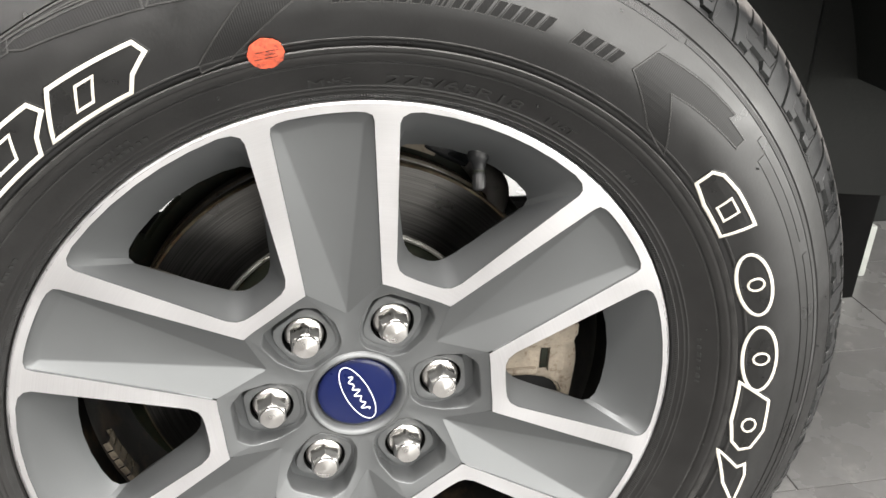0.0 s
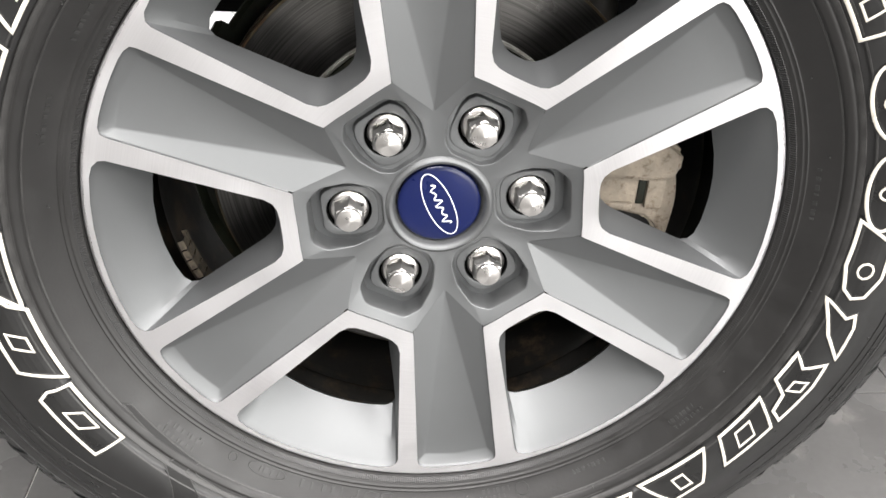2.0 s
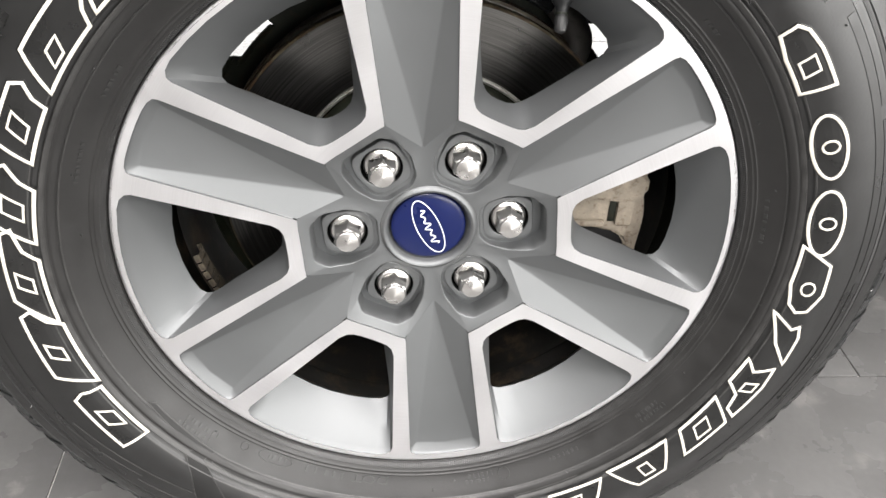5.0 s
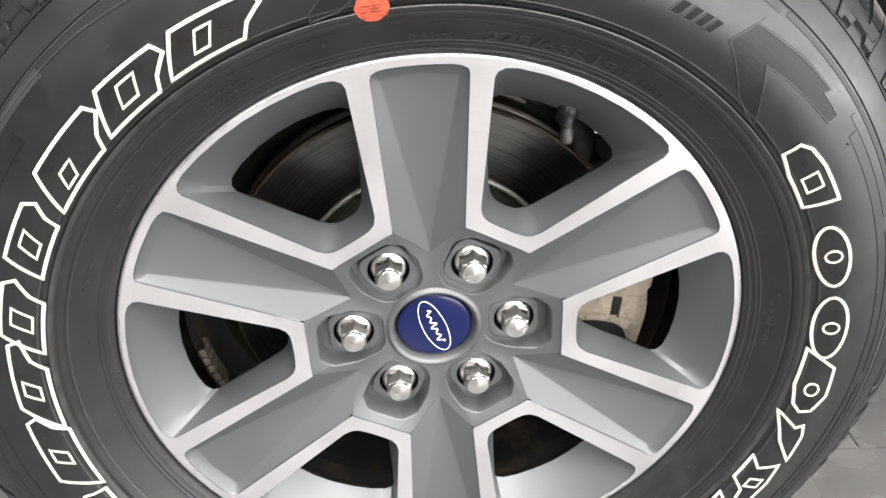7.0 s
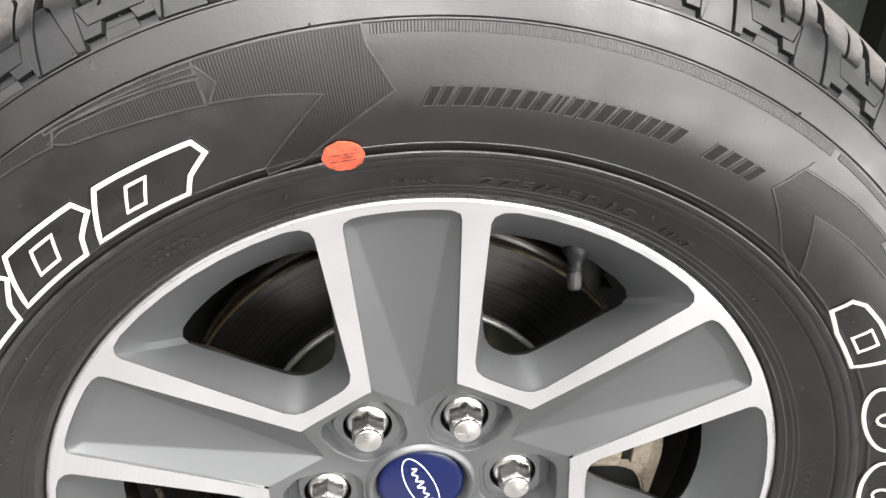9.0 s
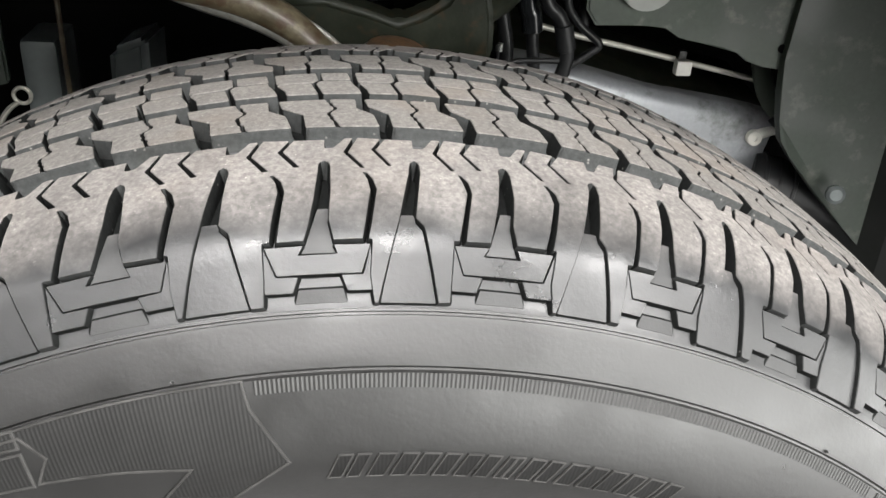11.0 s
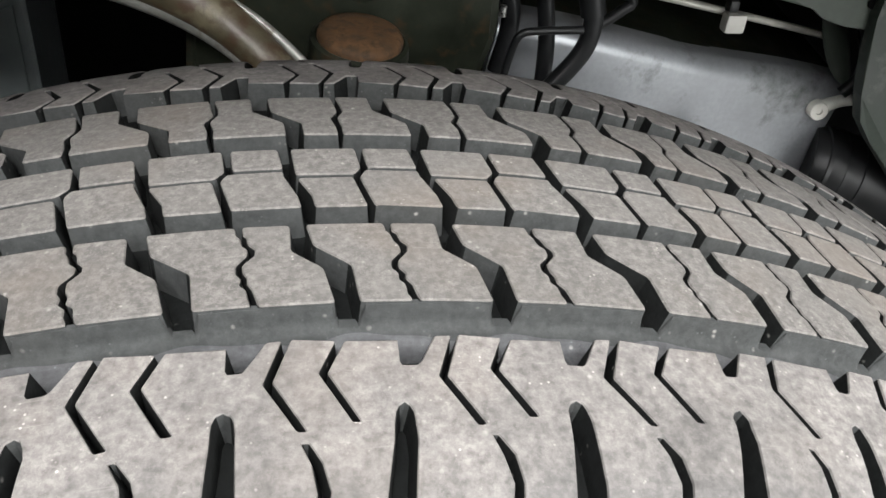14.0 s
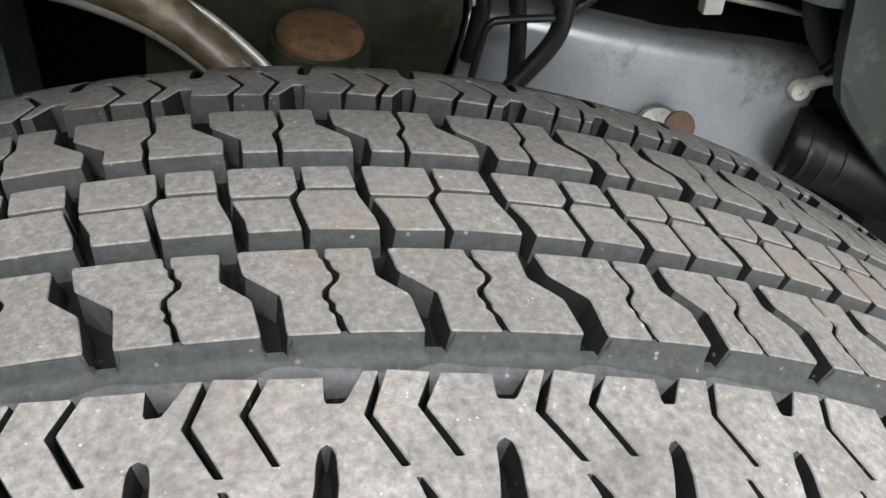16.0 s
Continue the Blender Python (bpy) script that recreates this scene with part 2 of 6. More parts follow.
M = {
    "side": rubber("sidewall_rubber", (0.0056, 0.0056, 0.0055), (0.10, 0.095, 0.09), 0.398, 0.402, 0.37, 0.0, 0.62, 0.18),
    "side_band": rubber("bead_rubber", (0.0088, 0.0085, 0.0081), (0.10, 0.095, 0.085), 0.500, 0.600, 0.42, 0.0, 0.48, 0.2),
    "shoulder": rubber("shoulder_rubber", (0.0108, 0.0112, 0.0117), (0.136, 0.126, 0.119), 0.3905, 0.4022, 0.33, 0.45, 0.46, 0.25),
    # duller copy of the shoulder rubber, to tone down light on T-slot floors
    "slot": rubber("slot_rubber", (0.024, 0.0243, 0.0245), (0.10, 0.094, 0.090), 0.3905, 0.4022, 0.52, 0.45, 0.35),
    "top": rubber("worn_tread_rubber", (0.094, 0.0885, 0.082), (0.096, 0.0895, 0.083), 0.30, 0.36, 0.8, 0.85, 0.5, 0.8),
    # near-black copy of the block rubber, for shade deep in the grooves
    "groove": rubber("shaded_groove_rubber", (0.0050, 0.0055, 0.0053), (0.0056, 0.0062, 0.0060), 0.30, 0.36, 0.6, 0.5, 0.12),
    "knurl": knurl("knurled_rubber", (0.0075, 0.0075, 0.0073), 0.5, 0.35),
    "ribbed": knurl("ribbed_ring_rubber", (0.0095, 0.0095, 0.0092), 0.45, 0.5, 1400.0, 0.4),
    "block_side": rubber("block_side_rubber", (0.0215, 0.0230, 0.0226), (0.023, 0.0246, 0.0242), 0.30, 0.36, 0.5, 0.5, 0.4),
    "groove_floor": rubber("groove_floor_rubber", (0.038, 0.039, 0.041), (0.040, 0.041, 0.043), 0.30, 0.36, 0.36, 0.4),
    # paler rubber that paints the light caught along moulded edges
    "edge": surface("lit_rubber_edge", (0.028, 0.0275, 0.0265), 0.4, vary=0.4, big=90, fine=600),
    "letter": knurl("ribbed_letter_rubber", (0.0060, 0.0060, 0.0059), 0.6, 0.2),
    "raised": surface("raised_black_rubber", (0.0075, 0.0075, 0.0073), 0.34, vary=0.2, big=40, fine=500),
    "white": surface("white_lettering_rubber", (0.56, 0.532, 0.465), 0.55, vary=0.12, big=60, fine=600, second=(0.38, 0.34, 0.28), amount=0.2),
    "red": surface("red_marking_paint", (0.62, 0.105, 0.05), 0.6, vary=0.3, big=160, fine=700, relief=0.5, second=(0.26, 0.055, 0.035), amount=0.4),
    "machined": ringed("machined_aluminium", (0.78, 0.775, 0.785), 0.38, 1.0, 2600, 0.05, 0.05, 0.2415),
    "grey": surface("grey_wheel_paint", (0.131, 0.136, 0.138), 0.53, metal=0.76, vary=0.06, big=8, fine=1800, relief=0.07, depth=0.0002, coat=0.12, rvary=0.05, coat_rough=0.32),
    # barrel tone darkened for the shade inside the wheel, with brown grime over it
    "barrel": surface("shaded_grimy_barrel_paint", (0.013, 0.0125, 0.0115), 0.42, metal=0.0, vary=0.4, big=18, fine=300, second=(0.045, 0.033, 0.022), amount=0.32, spec=0.25),
    # paler than the sidewall, for light caught on raised writing and ribs
    "moulded": surface("lit_moulded_rubber", (0.018, 0.018, 0.0175), 0.4, vary=0.3, big=90, fine=500),
    "chrome": surface("chrome", (0.62, 0.605, 0.585), 0.3, metal=1.0, vary=0.06, big=90, fine=700, relief=0.08, rvary=0.05),
    "blue": surface("blue_enamel", (0.0022, 0.0062, 0.046), 0.3, vary=0.06, big=30, fine=500, relief=0.02, coat=0.3, rvary=0.04, spec=0.25),
    "emblem": surface("white_enamel", (0.75, 0.78, 0.82), 0.3, vary=0.04, big=60, fine=400, relief=0),
    "black": surface("black_plastic", (0.012, 0.012, 0.012), 0.5, vary=0.3, big=30),
    "gloss": surface("black_gloss_paint", (0.010, 0.011, 0.012), 0.14, vary=0.3, big=20, fine=120, relief=0.05, rvary=0.05),
    "rotor": ringed("brake_disc_iron", (0.10, 0.097, 0.093), 0.32, 1.0, 900, 0.25, 0.55),
    "cast": surface("dusty_cast_iron", (0.24, 0.205, 0.16), 0.75, vary=0.3, big=60, fine=300, relief=0.3, second=(0.11, 0.08, 0.055), amount=0.3),
    "rusty": surface("rusty_forged_steel", (0.066, 0.056, 0.034), 0.42, metal=0.1, vary=0.55, big=55, fine=260, relief=0.6, second=(0.040, 0.024, 0.013), amount=0.6),
    "rust": surface("rust", (0.068, 0.036, 0.016), 0.75, vary=0.45, big=90, fine=400, relief=0.5, second=(0.032, 0.021, 0.012), amount=0.5, spec=0.25),
    "rust_light": surface("orange_rust", (0.12, 0.068, 0.042), 0.8, vary=0.3, big=90, fine=500, second=(0.04, 0.025, 0.014), amount=0.3),
    "forged": surface("dark_forged_steel", (0.0105, 0.0125, 0.0078), 0.5, metal=0.0, vary=0.5, big=40, fine=260, relief=0.4, second=(0.026, 0.017, 0.008), amount=0.25, spec=0.25),
    "coat": surface("grey_coated_steel", (0.30, 0.31, 0.325), 0.38, metal=0.6, vary=0.2, big=11, fine=300, relief=0.06, second=(0.10, 0.108, 0.10), amount=0.22),
    "liner": surface("dusty_liner_plastic", (0.030, 0.041, 0.031), 0.5, vary=0.4, big=18, fine=260, second=(0.08, 0.086, 0.072), amount=0.25),
    "dark_panel": surface("dark_green_grey_panel", (0.026, 0.038, 0.028), 0.5, vary=0.35, big=14, fine=240, second=(0.05, 0.056, 0.046), amount=0.2),
    "dark_liner": surface("dark_liner_plastic", (0.012, 0.013, 0.012), 0.6, vary=0.35, big=12, fine=260, spec=0.2),
    "bead_dirt": surface("brown_brake_dust", (0.10, 0.055, 0.04), 0.8, vary=0.4, big=120, fine=600, second=(0.03, 0.022, 0.018), amount=0.4),
    "plate": surface("dusty_grey_plate", (0.060, 0.074, 0.059), 0.55, vary=0.3, big=22, fine=240, second=(0.15, 0.155, 0.135), amount=0.15),
    "worn_steel": surface("worn_grey_steel", (0.22, 0.22, 0.20), 0.4, metal=0.5, vary=0.3, big=50, fine=300, second=(0.09, 0.07, 0.05), amount=0.25),
    "bracket": surface("grey_dusty_bracket_steel", (0.11, 0.125, 0.125), 0.4, metal=0.3, vary=0.3, big=30, fine=240),
    "tab": surface("pale_grey_rubber", (0.30, 0.31, 0.29), 0.55, vary=0.12, big=40, fine=260),
    "line": surface("pale_coated_line", (0.46, 0.45, 0.40), 0.4, metal=0.3, vary=0.2, big=60),
    "nylon": surface("white_nylon", (0.62, 0.61, 0.56), 0.5, vary=0.12, big=50),
    "zinc": surface("zinc_plated_steel", (0.55, 0.55, 0.53), 0.3, metal=0.9, vary=0.15, big=60),
    "hose": surface("black_rubber_hose", (0.009, 0.0095, 0.010), 0.42, vary=0.3, big=40, spec=0.28),
    "old_hose": surface("dusty_grey_hose", (0.07, 0.066, 0.060), 0.55, vary=0.35, big=50, second=(0.035, 0.032, 0.03), amount=0.3),
    "weight": surface("grimy_lead_weight", (0.085, 0.070, 0.050), 0.7, vary=0.4, big=120, fine=400, second=(0.03, 0.024, 0.018), amount=0.4),
    "tile": surface("grey_floor_tile", (0.115, 0.114, 0.112), 0.27, vary=0.2, big=7, fine=120, relief=0.12, second=(0.18, 0.175, 0.168), amount=0.14, rvary=0.08),
    "grout": surface("pale_grout", (0.50, 0.49, 0.47), 0.8, vary=0.12, big=30),
    "wall": surface("grey_wall_paint", (0.36, 0.36, 0.35), 0.6, vary=0.03, big=2, fine=80, relief=0.05),
    "ceiling": surface("white_ceiling_paint", (0.5, 0.5, 0.49), 0.7, vary=0.03, big=2, fine=80, relief=0.05),
    "body": surface("dark_body_paint", (0.006, 0.007, 0.0065), 0.4, vary=0.1, big=3, relief=0, coat=0.0, spec=0.2),
    # matt black that stands in for the darkness of holes and gaps
    "gap": surface("gap_shade_black", (0.004, 0.004, 0.004), 0.9, vary=0.2, big=30, spec=0.05),
}

# ---- building helpers ----
ORIGIN = {}


def thing(name, spot, label, category, group="", kind=""):
    ob = new(name)
    ob.location = spot
    ob.empty_display_size = 0.02
    ORIGIN[ob] = Vector(spot)
    return tagged(ob, label, category, group, kind)


def mesh_of(name, bm, mats, smooth=False):
    me = bpy.data.meshes.new(name)
    bm.to_mesh(me)
    bm.free()
    for m in mats if isinstance(mats, (list, tuple)) else [mats]:
        me.materials.append(m)
    if smooth:
        me.polygons.foreach_set("use_smooth", [True] * len(me.polygons))
        me.set_sharp_from_angle(angle=radians(smooth if smooth > 1 else 35))
    return me


def part(name, bm, mats, parent, label="", smooth=0):
    bmesh.ops.translate(bm, verts=bm.verts, vec=-ORIGIN[parent])
    ob = new(name, mesh_of(name, bm, mats, smooth))
    ob.parent = parent
    ORIGIN[ob] = ORIGIN[parent]
    return tagged(ob, label)


def solid(name, bm, mats, spot, label, category, group="", kind="", smooth=0):
    bmesh.ops.translate(bm, verts=bm.verts, vec=-Vector(spot))
    ob = new(name, mesh_of(name, bm, mats, smooth))
    ob.location = spot
    ORIGIN[ob] = Vector(spot)
    return tagged(ob, label, category, group, kind)


def revolve(bm, prof, n=180, a0=0.0, a1=360.0, closed=None, mat=0):
    """Turns a profile of (radius, depth) in millimetres round the hub."""
    closed = (a1 - a0 > 359.9) if closed is None else closed
    rows = []
    for i in range(n if closed else n + 1):
        d = a0 + (a1 - a0) * i / n
        rows.append([bm.verts.new(at(r, d, y)) for r, y in prof])
    for i in range(n):
        p, q = rows[i], rows[(i + 1) % len(rows)]
        for j in range(len(prof) - 1):
            f = bm.faces.new((p[j], p[j + 1], q[j + 1], q[j]))
            f.material_index = mat
    return rows


def box(bm, lo, hi, bev=0.0, turn=None):
    c = [(a + b) / 2 for a, b in zip(lo, hi)]
    m = Matrix.Translation(c) @ (turn or Matrix()) @ Matrix.Diagonal([b - a for a, b in zip(lo, hi)] + [1])
    vs = bmesh.ops.create_cube(bm, size=1, matrix=m)["verts"]
    if bev:
        es = list({e for v in vs for e in v.link_edges})
        bmesh.ops.bevel(bm, geom=es, offset=bev, segments=2, affect="EDGES", profile=0.6)


def lathe(bm, spot, axis, prof, n=24):
    """A turned body: profile of (distance along axis, radius) in metres."""
    z = Vector(axis).normalized()
    x = z.orthogonal().normalized()
    y = z.cross(x)
    rows = []
    for d, r in prof:
        if r < 1e-6:
            rows.append([bm.verts.new(Vector(spot) + z * d)])
        else:
            rows.append([bm.verts.new(Vector(spot) + z * d + (x * math.cos(2 * math.pi * i / n) + y * math.sin(2 * math.pi * i / n)) * r) for i in range(n)])
    for p, q in zip(rows, rows[1:]):
        for i in range(n):
            k = (i + 1) % n
            if len(p) == 1 and len(q) == 1:
                continue
            if len(p) == 1:
                bm.faces.new((p[0], q[k], q[i]))
            elif len(q) == 1:
                bm.faces.new((p[i], p[k], q[0]))
            else:
                bm.faces.new((p[i], p[k], q[k], q[i]))


def smooth_path(pts, n=8):
    pts = [Vector(p) for p in pts]
    out = []
    for i in range(len(pts) - 1):
        p0, p1, p2, p3 = pts[max(0, i - 1)], pts[i], pts[i + 1], pts[min(len(pts) - 1, i + 2)]
        for k in range(n):
            t = k / n
            out.append(0.5 * (2 * p1 + (p2 - p0) * t + (2 * p0 - 5 * p1 + 4 * p2 - p3) * t * t + (3 * p1 - p0 - 3 * p2 + p3) * t ** 3))
    return out + [pts[-1]]


def sweep(bm, pts, radii, up=(0, 0, 1), n=16, flat=1.0, steps=8):
    """A tube along a smooth path; flat squeezes it along 'up'."""
    path = smooth_path(pts, steps)
    rows = []
    for i, p in enumerate(path):
        t = (path[min(i + 1, len(path) - 1)] - path[max(0, i - 1)]).normalized()
        s = t.cross(Vector(up)).normalized()
        u = s.cross(t)
        f = i / (len(path) - 1) * (len(radii) - 1)
        j = min(int(f), len(radii) - 2)
        r = radii[j] + (radii[j + 1] - radii[j]) * (f - j)
        rows.append([bm.verts.new(p + s * (r * math.cos(2 * math.pi * k / n)) + u * (r * flat * math.sin(2 * math.pi * k / n))) for k in range(n)])
    for p, q in zip(rows, rows[1:]):
        for i in range(n):
            k = (i + 1) % n
            bm.faces.new((p[i], p[k], q[k], q[i]))
    bm.faces.new(rows[0][::-1])
    bm.faces.new(rows[-1])


def prism(bm, pts, push):
    """A solid from an outline in space, pushed along a vector."""
    a = [bm.verts.new(Vector(p)) for p in pts]
    b = [bm.verts.new(Vector(p) + Vector(push)) for p in pts]
    bm.faces.new(a)
    bm.faces.new(b[::-1])
    for i in range(len(pts)):
        k = (i + 1) % len(pts)
        bm.faces.new((a[i], b[i], b[k], a[k]))

# ---- the wheel ----
BASE = (0.0, MID / 1000, 0.0)
wheel = thing("wheel", BASE, "mounted alloy truck wheel with a white-lettered all-season tyre on grey tiles", "wheel")


def polar_lerp(p, q, t):
    a, b = Vector((p[0] * math.cos(radians(p[1])), p[0] * math.sin(radians(p[1])))), Vector((q[0] * math.cos(radians(q[1])), q[0] * math.sin(radians(q[1]))))
    c = a.lerp(b, t)
    return c.length, math.degrees(math.atan2(c.y, c.x))


# Half outline of one window on the machined face and of its narrower hole behind, as (radius, angle from the window's middle).
WIN_EDGE = [(114.5, 0), (115.0, 4.5), (116.4, 7.8), (119.5, 10.2), (126, 11.9)] + [polar_lerp((126, 11.9), (230, 17.6), t) for t in (0.33, 0.66)] \
    + [(230, 17.6), (234.6, 17.3), (238, 16.2), (239.4, 14.2), (239.5, 9.5), (239.5, 4.8), (239.5, 0)]
WIN_HOLE = [(121, 0), (121.5, 3.0), (123.6, 5.4), (128.0, 7.4), (134.5, 9.0)] + [polar_lerp((134.5, 9.0), (187, 15.4), t) for t in (0.36, 0.72)] \
    + [(187, 15.4), (194.5, 15.9), (200.2, 15.5), (204.0, 13.9), (206.0, 10.4), (207.3, 5.2), (207.8, 0)]
PAINT_EDGE = [(103.2, 0), (103.7, 5), (105.0, 10), (106.6, 15.0), (109.5, 15.45)] + [polar_lerp((109.5, 15.45), (231, 21.75), t) for t in (0.33, 0.66)] + [(231, 21.75)]
CORNER = [(231, 21.75), (235, 22.1), (237.0, 23.2), (237.6, 24.8), (237.6, 27.4), (237.6, 30)]


def full(half):
    return [(r, -d) for r, d in half[:0:-1]] + list(half)


def build_face():
    bm = bmesh.new()
    for k in range(6):
        for s in (1, -1):
            c = WIN + 60 * k

            def v(p, dy=0.0):
                return bm.verts.new(at(p[0], c + s * p[1], face_y(p[0]) + dy))
            a, b = [v(p) for p in WIN_EDGE[:8]], [v(p) for p in PAINT_EDGE]
            for i in range(7):
                bm.faces.new((a[i], a[i + 1], b[i + 1], b[i]))
            rim_in = WIN_EDGE[10:]
            w = [v(p) for p in rim_in]
            o = [v((243.2, p[1])) for p in rim_in]
            for i in range(len(w) - 1):
                bm.faces.new((w[i], w[i + 1], o[i + 1], o[i]))
            kk = [v(p) for p in CORNER[3:]]
            ko = [v((243.2, p[1])) for p in CORNER[3:]]
            for i in range(len(kk) - 1):
                bm.faces.new((kk[i], kk[i + 1], ko[i + 1], ko[i]))
            node = [v(p) for p in WIN_EDGE[7:11]] + [v((243.2, d)) for d in (14.2, 17, 20, 22.5, 24.8)] + [v(p) for p in (CORNER[3], CORNER[2], CORNER[1], CORNER[0])]
            bm.faces.new(node)
    bmesh.ops.remove_doubles(bm, verts=bm.verts, dist=0.00002)
    # rounded outer lip
    revolve(bm, [(243.2, face_y(243.2)), (244.6, face_y(243.2) + 0.5), (245.6, face_y(243.2) + 2.0), (245.8, face_y(243.2) + 6)], 240)
    bmesh.ops.remove_doubles(bm, verts=bm.verts, dist=0.00002)
    bmesh.ops.recalc_face_normals(bm, faces=bm.faces)
    for f in bm.faces:
        if f.normal.y > 0 and abs(f.normal.y) > 0.5:
            f.normal_flip()
    return bm


rim = part("rim", build_face(), M["machined"], wheel, "bright machined aluminium rim face with small kerb nicks", smooth=30)


def build_window():
    """The painted walls of one window, which taper towards the hole behind."""
    bm = bmesh.new()
    e, h = full(WIN_EDGE)[:-1], full(WIN_HOLE)[:-1]
    rings = []
    for t, dy in ((0.0, 0.3), (0.012, 1.0), (0.12, None), (0.25, None), (0.4, None), (0.55, None), (0.7, None), (0.84, None), (0.94, None), (1.0, None)):
        row = []
        for p, q in zip(e, h):
            c = polar_lerp(p, q, t)
            y0 = face_y(p[0])
            y = y0 + dy if dy is not None else y0 + 1 + (18 - y0 - 1) * t ** 1.12
            row.append(bm.verts.new(at(c[0], WIN + c[1], y)))
        rings.append(row)
    rings.append([bm.verts.new(at(q[0] + (1.2 if q[0] > 160 else -1.2), WIN + q[1] * 1.04, 20)) for q in h])
    rings.append([bm.verts.new(at(q[0] + (5 if q[0] > 160 else -5), WIN + q[1] * 1.12, 27)) for q in h])
    for a, b in zip(rings, rings[1:]):
        for i in range(len(a)):
            j = (i + 1) % len(a)
            f = bm.faces.new((a[i], a[j], b[j], b[i]))
            # the deepest ring takes the barrel's shade-dark paint
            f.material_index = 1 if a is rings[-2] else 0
    bmesh.ops.recalc_face_normals(bm, faces=bm.faces)
    return bm


def turned(ob, k, parent):
    """The same piece a sixth of a turn further round the hub."""
    c = ob.copy()
    scene.collection.objects.link(c)
    c.parent = parent
    m = Matrix.Translation(Vector((0, 0, HUB_Z)) - ORIGIN[parent]) @ Matrix.Rotation(radians(-60 * k), 4, "Y") @ Matrix.Translation(ORIGIN[parent] - Vector((0, 0, HUB_Z)))
    c.matrix_basis = m
    ORIGIN[c] = ORIGIN[parent]
    return c


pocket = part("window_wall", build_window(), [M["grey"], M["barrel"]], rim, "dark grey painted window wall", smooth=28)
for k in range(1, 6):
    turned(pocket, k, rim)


def build_spoke():
    """Painted spoke: a sunken wedge, wide at the rim, between two facets that rise towards the machined edges."""
    bm = bmesh.new()
    c0 = WIN + 30

    def v(r, d, y):
        return bm.verts.new(at(r, c0 + d, y))
    top = [(109.5, 14.55)] + [polar_lerp((109.5, 14.55), (231, 8.25), t) for t in (0.33, 0.66)] + [(231, 8.25), (235, 7.9), (237.0, 6.8), (237.6, 5.2), (237.6, 0)]
    for s in (1, -1):
        a = [v(r, s * d, face_y(r)) for r, d in top]
        b = [v(r - (0.8 if i > 3 else 0), s * (d - 0.25 * 100 / r * (0 if i > 5 else 1)), face_y(r) + 1.8) for i, (r, d) in enumerate(top)]
        n = len(top)
        for i in range(n - 1):
            bm.faces.new((a[i], a[i + 1], b[i + 1], b[i]))
        tip = v(80, 0, 7.0)
        corner, mid = v(227.8, s * 6.75, face_y(230) + 5.8), v(229.6, 0, face_y(230) + 6.4)
        edge = [v(106.6, s * 14.8, face_y(106.6) + 1.8)] + b[:1]
        for i in range(1, 9):
            r, d = polar_lerp((109.5, 14.55 - 0.23), (231, 8.25 - 0.11), i / 9)
            edge.append(v(r, s * d, face_y(r) + 1.8))
        edge.append(b[3])
        line = [tip] + [bm.verts.new(tip.co.lerp(corner.co, i / 9)) for i in range(1, 9)] + [corner]
        bm.faces.new((edge[0], edge[1], tip))
        for i in range(9):
            bm.faces.new((edge[i + 1], edge[i + 2], line[i + 1], line[i]))
        # the rim end
        bm.faces.new((b[3], b[4], corner))
        bm.faces.new((b[4], b[5], corner))
        bm.faces.new((b[5], b[6], corner))
        bm.faces.new((b[6], b[7], mid, corner))
        # the wedge
        axis = [tip] + [bm.verts.new(tip.co.lerp(mid.co, i / 9)) for i in range(1, 9)] + [mid]
        bm.faces.new((line[1], axis[1], tip))
        for i in range(1, 9):
            bm.faces.new((line[i], line[i + 1], axis[i + 1], axis[i]))
    bmesh.ops.remove_doubles(bm, verts=bm.verts, dist=0.00003)
    bmesh.ops.recalc_face_normals(bm, faces=bm.faces)
    es = [e for e in bm.edges if len(e.link_faces) == 2 and e.calc_face_angle(0) > radians(9)]
    bmesh.ops.bevel(bm, geom=es, offset=0.0011, segments=2, affect="EDGES", profile=0.5, clamp_overlap=True)
    return bm


spoke = part("spoke", build_spoke(), M["grey"], rim, "satin dark grey painted spoke with sunken facets", smooth=24)
for k in range(1, 6):
    turned(spoke, k, rim)

HOLE_R, NUT_R = 16.7, 66.5
NUT_EDGE = [(96, 0, -2.4), (97, 10, -2.6), (89, 17, 0.2), (70, 22.4, 4.4), (52, 23.4, 6.4), (42.4, 16.5, 7.2), (41, 0, 7.4)]
SEAT_EDGE = [(87.0, 0, 0), (88.5, 10.2, 0), (80, 15.4, 0), (63, 19.6, 0), (51.5, 20.4, 0), (45.4, 12.5, 0), (44.4, 0, 0)]
SEAT_Y = 11.4


def rounded_half(edge, c, s, soft):
    """One side of a closed outline from its outer to its inner middle, corners rounded; one list for each straight."""
    pts = [at(r, c + s * d, y) for r, d, y in edge]
    ext = [at(edge[1][0], c - s * edge[1][1], edge[1][2])] + pts + [at(edge[-2][0], c - s * edge[-2][1], edge[-2][2])]
    cut = []
    for a, p, b in zip(ext, ext[1:], ext[2:]):
        u, v = p + (a - p).normalized() * soft, p + (b - p).normalized() * soft
        cut.append((u, (u + v) * 0.25 + p * 0.5, v))
    return [[cut[i][1], cut[i][2], cut[i][2].lerp(cut[i + 1][0], 0.5), cut[i + 1][0], cut[i + 1][1]] for i in range(len(pts) - 1)]


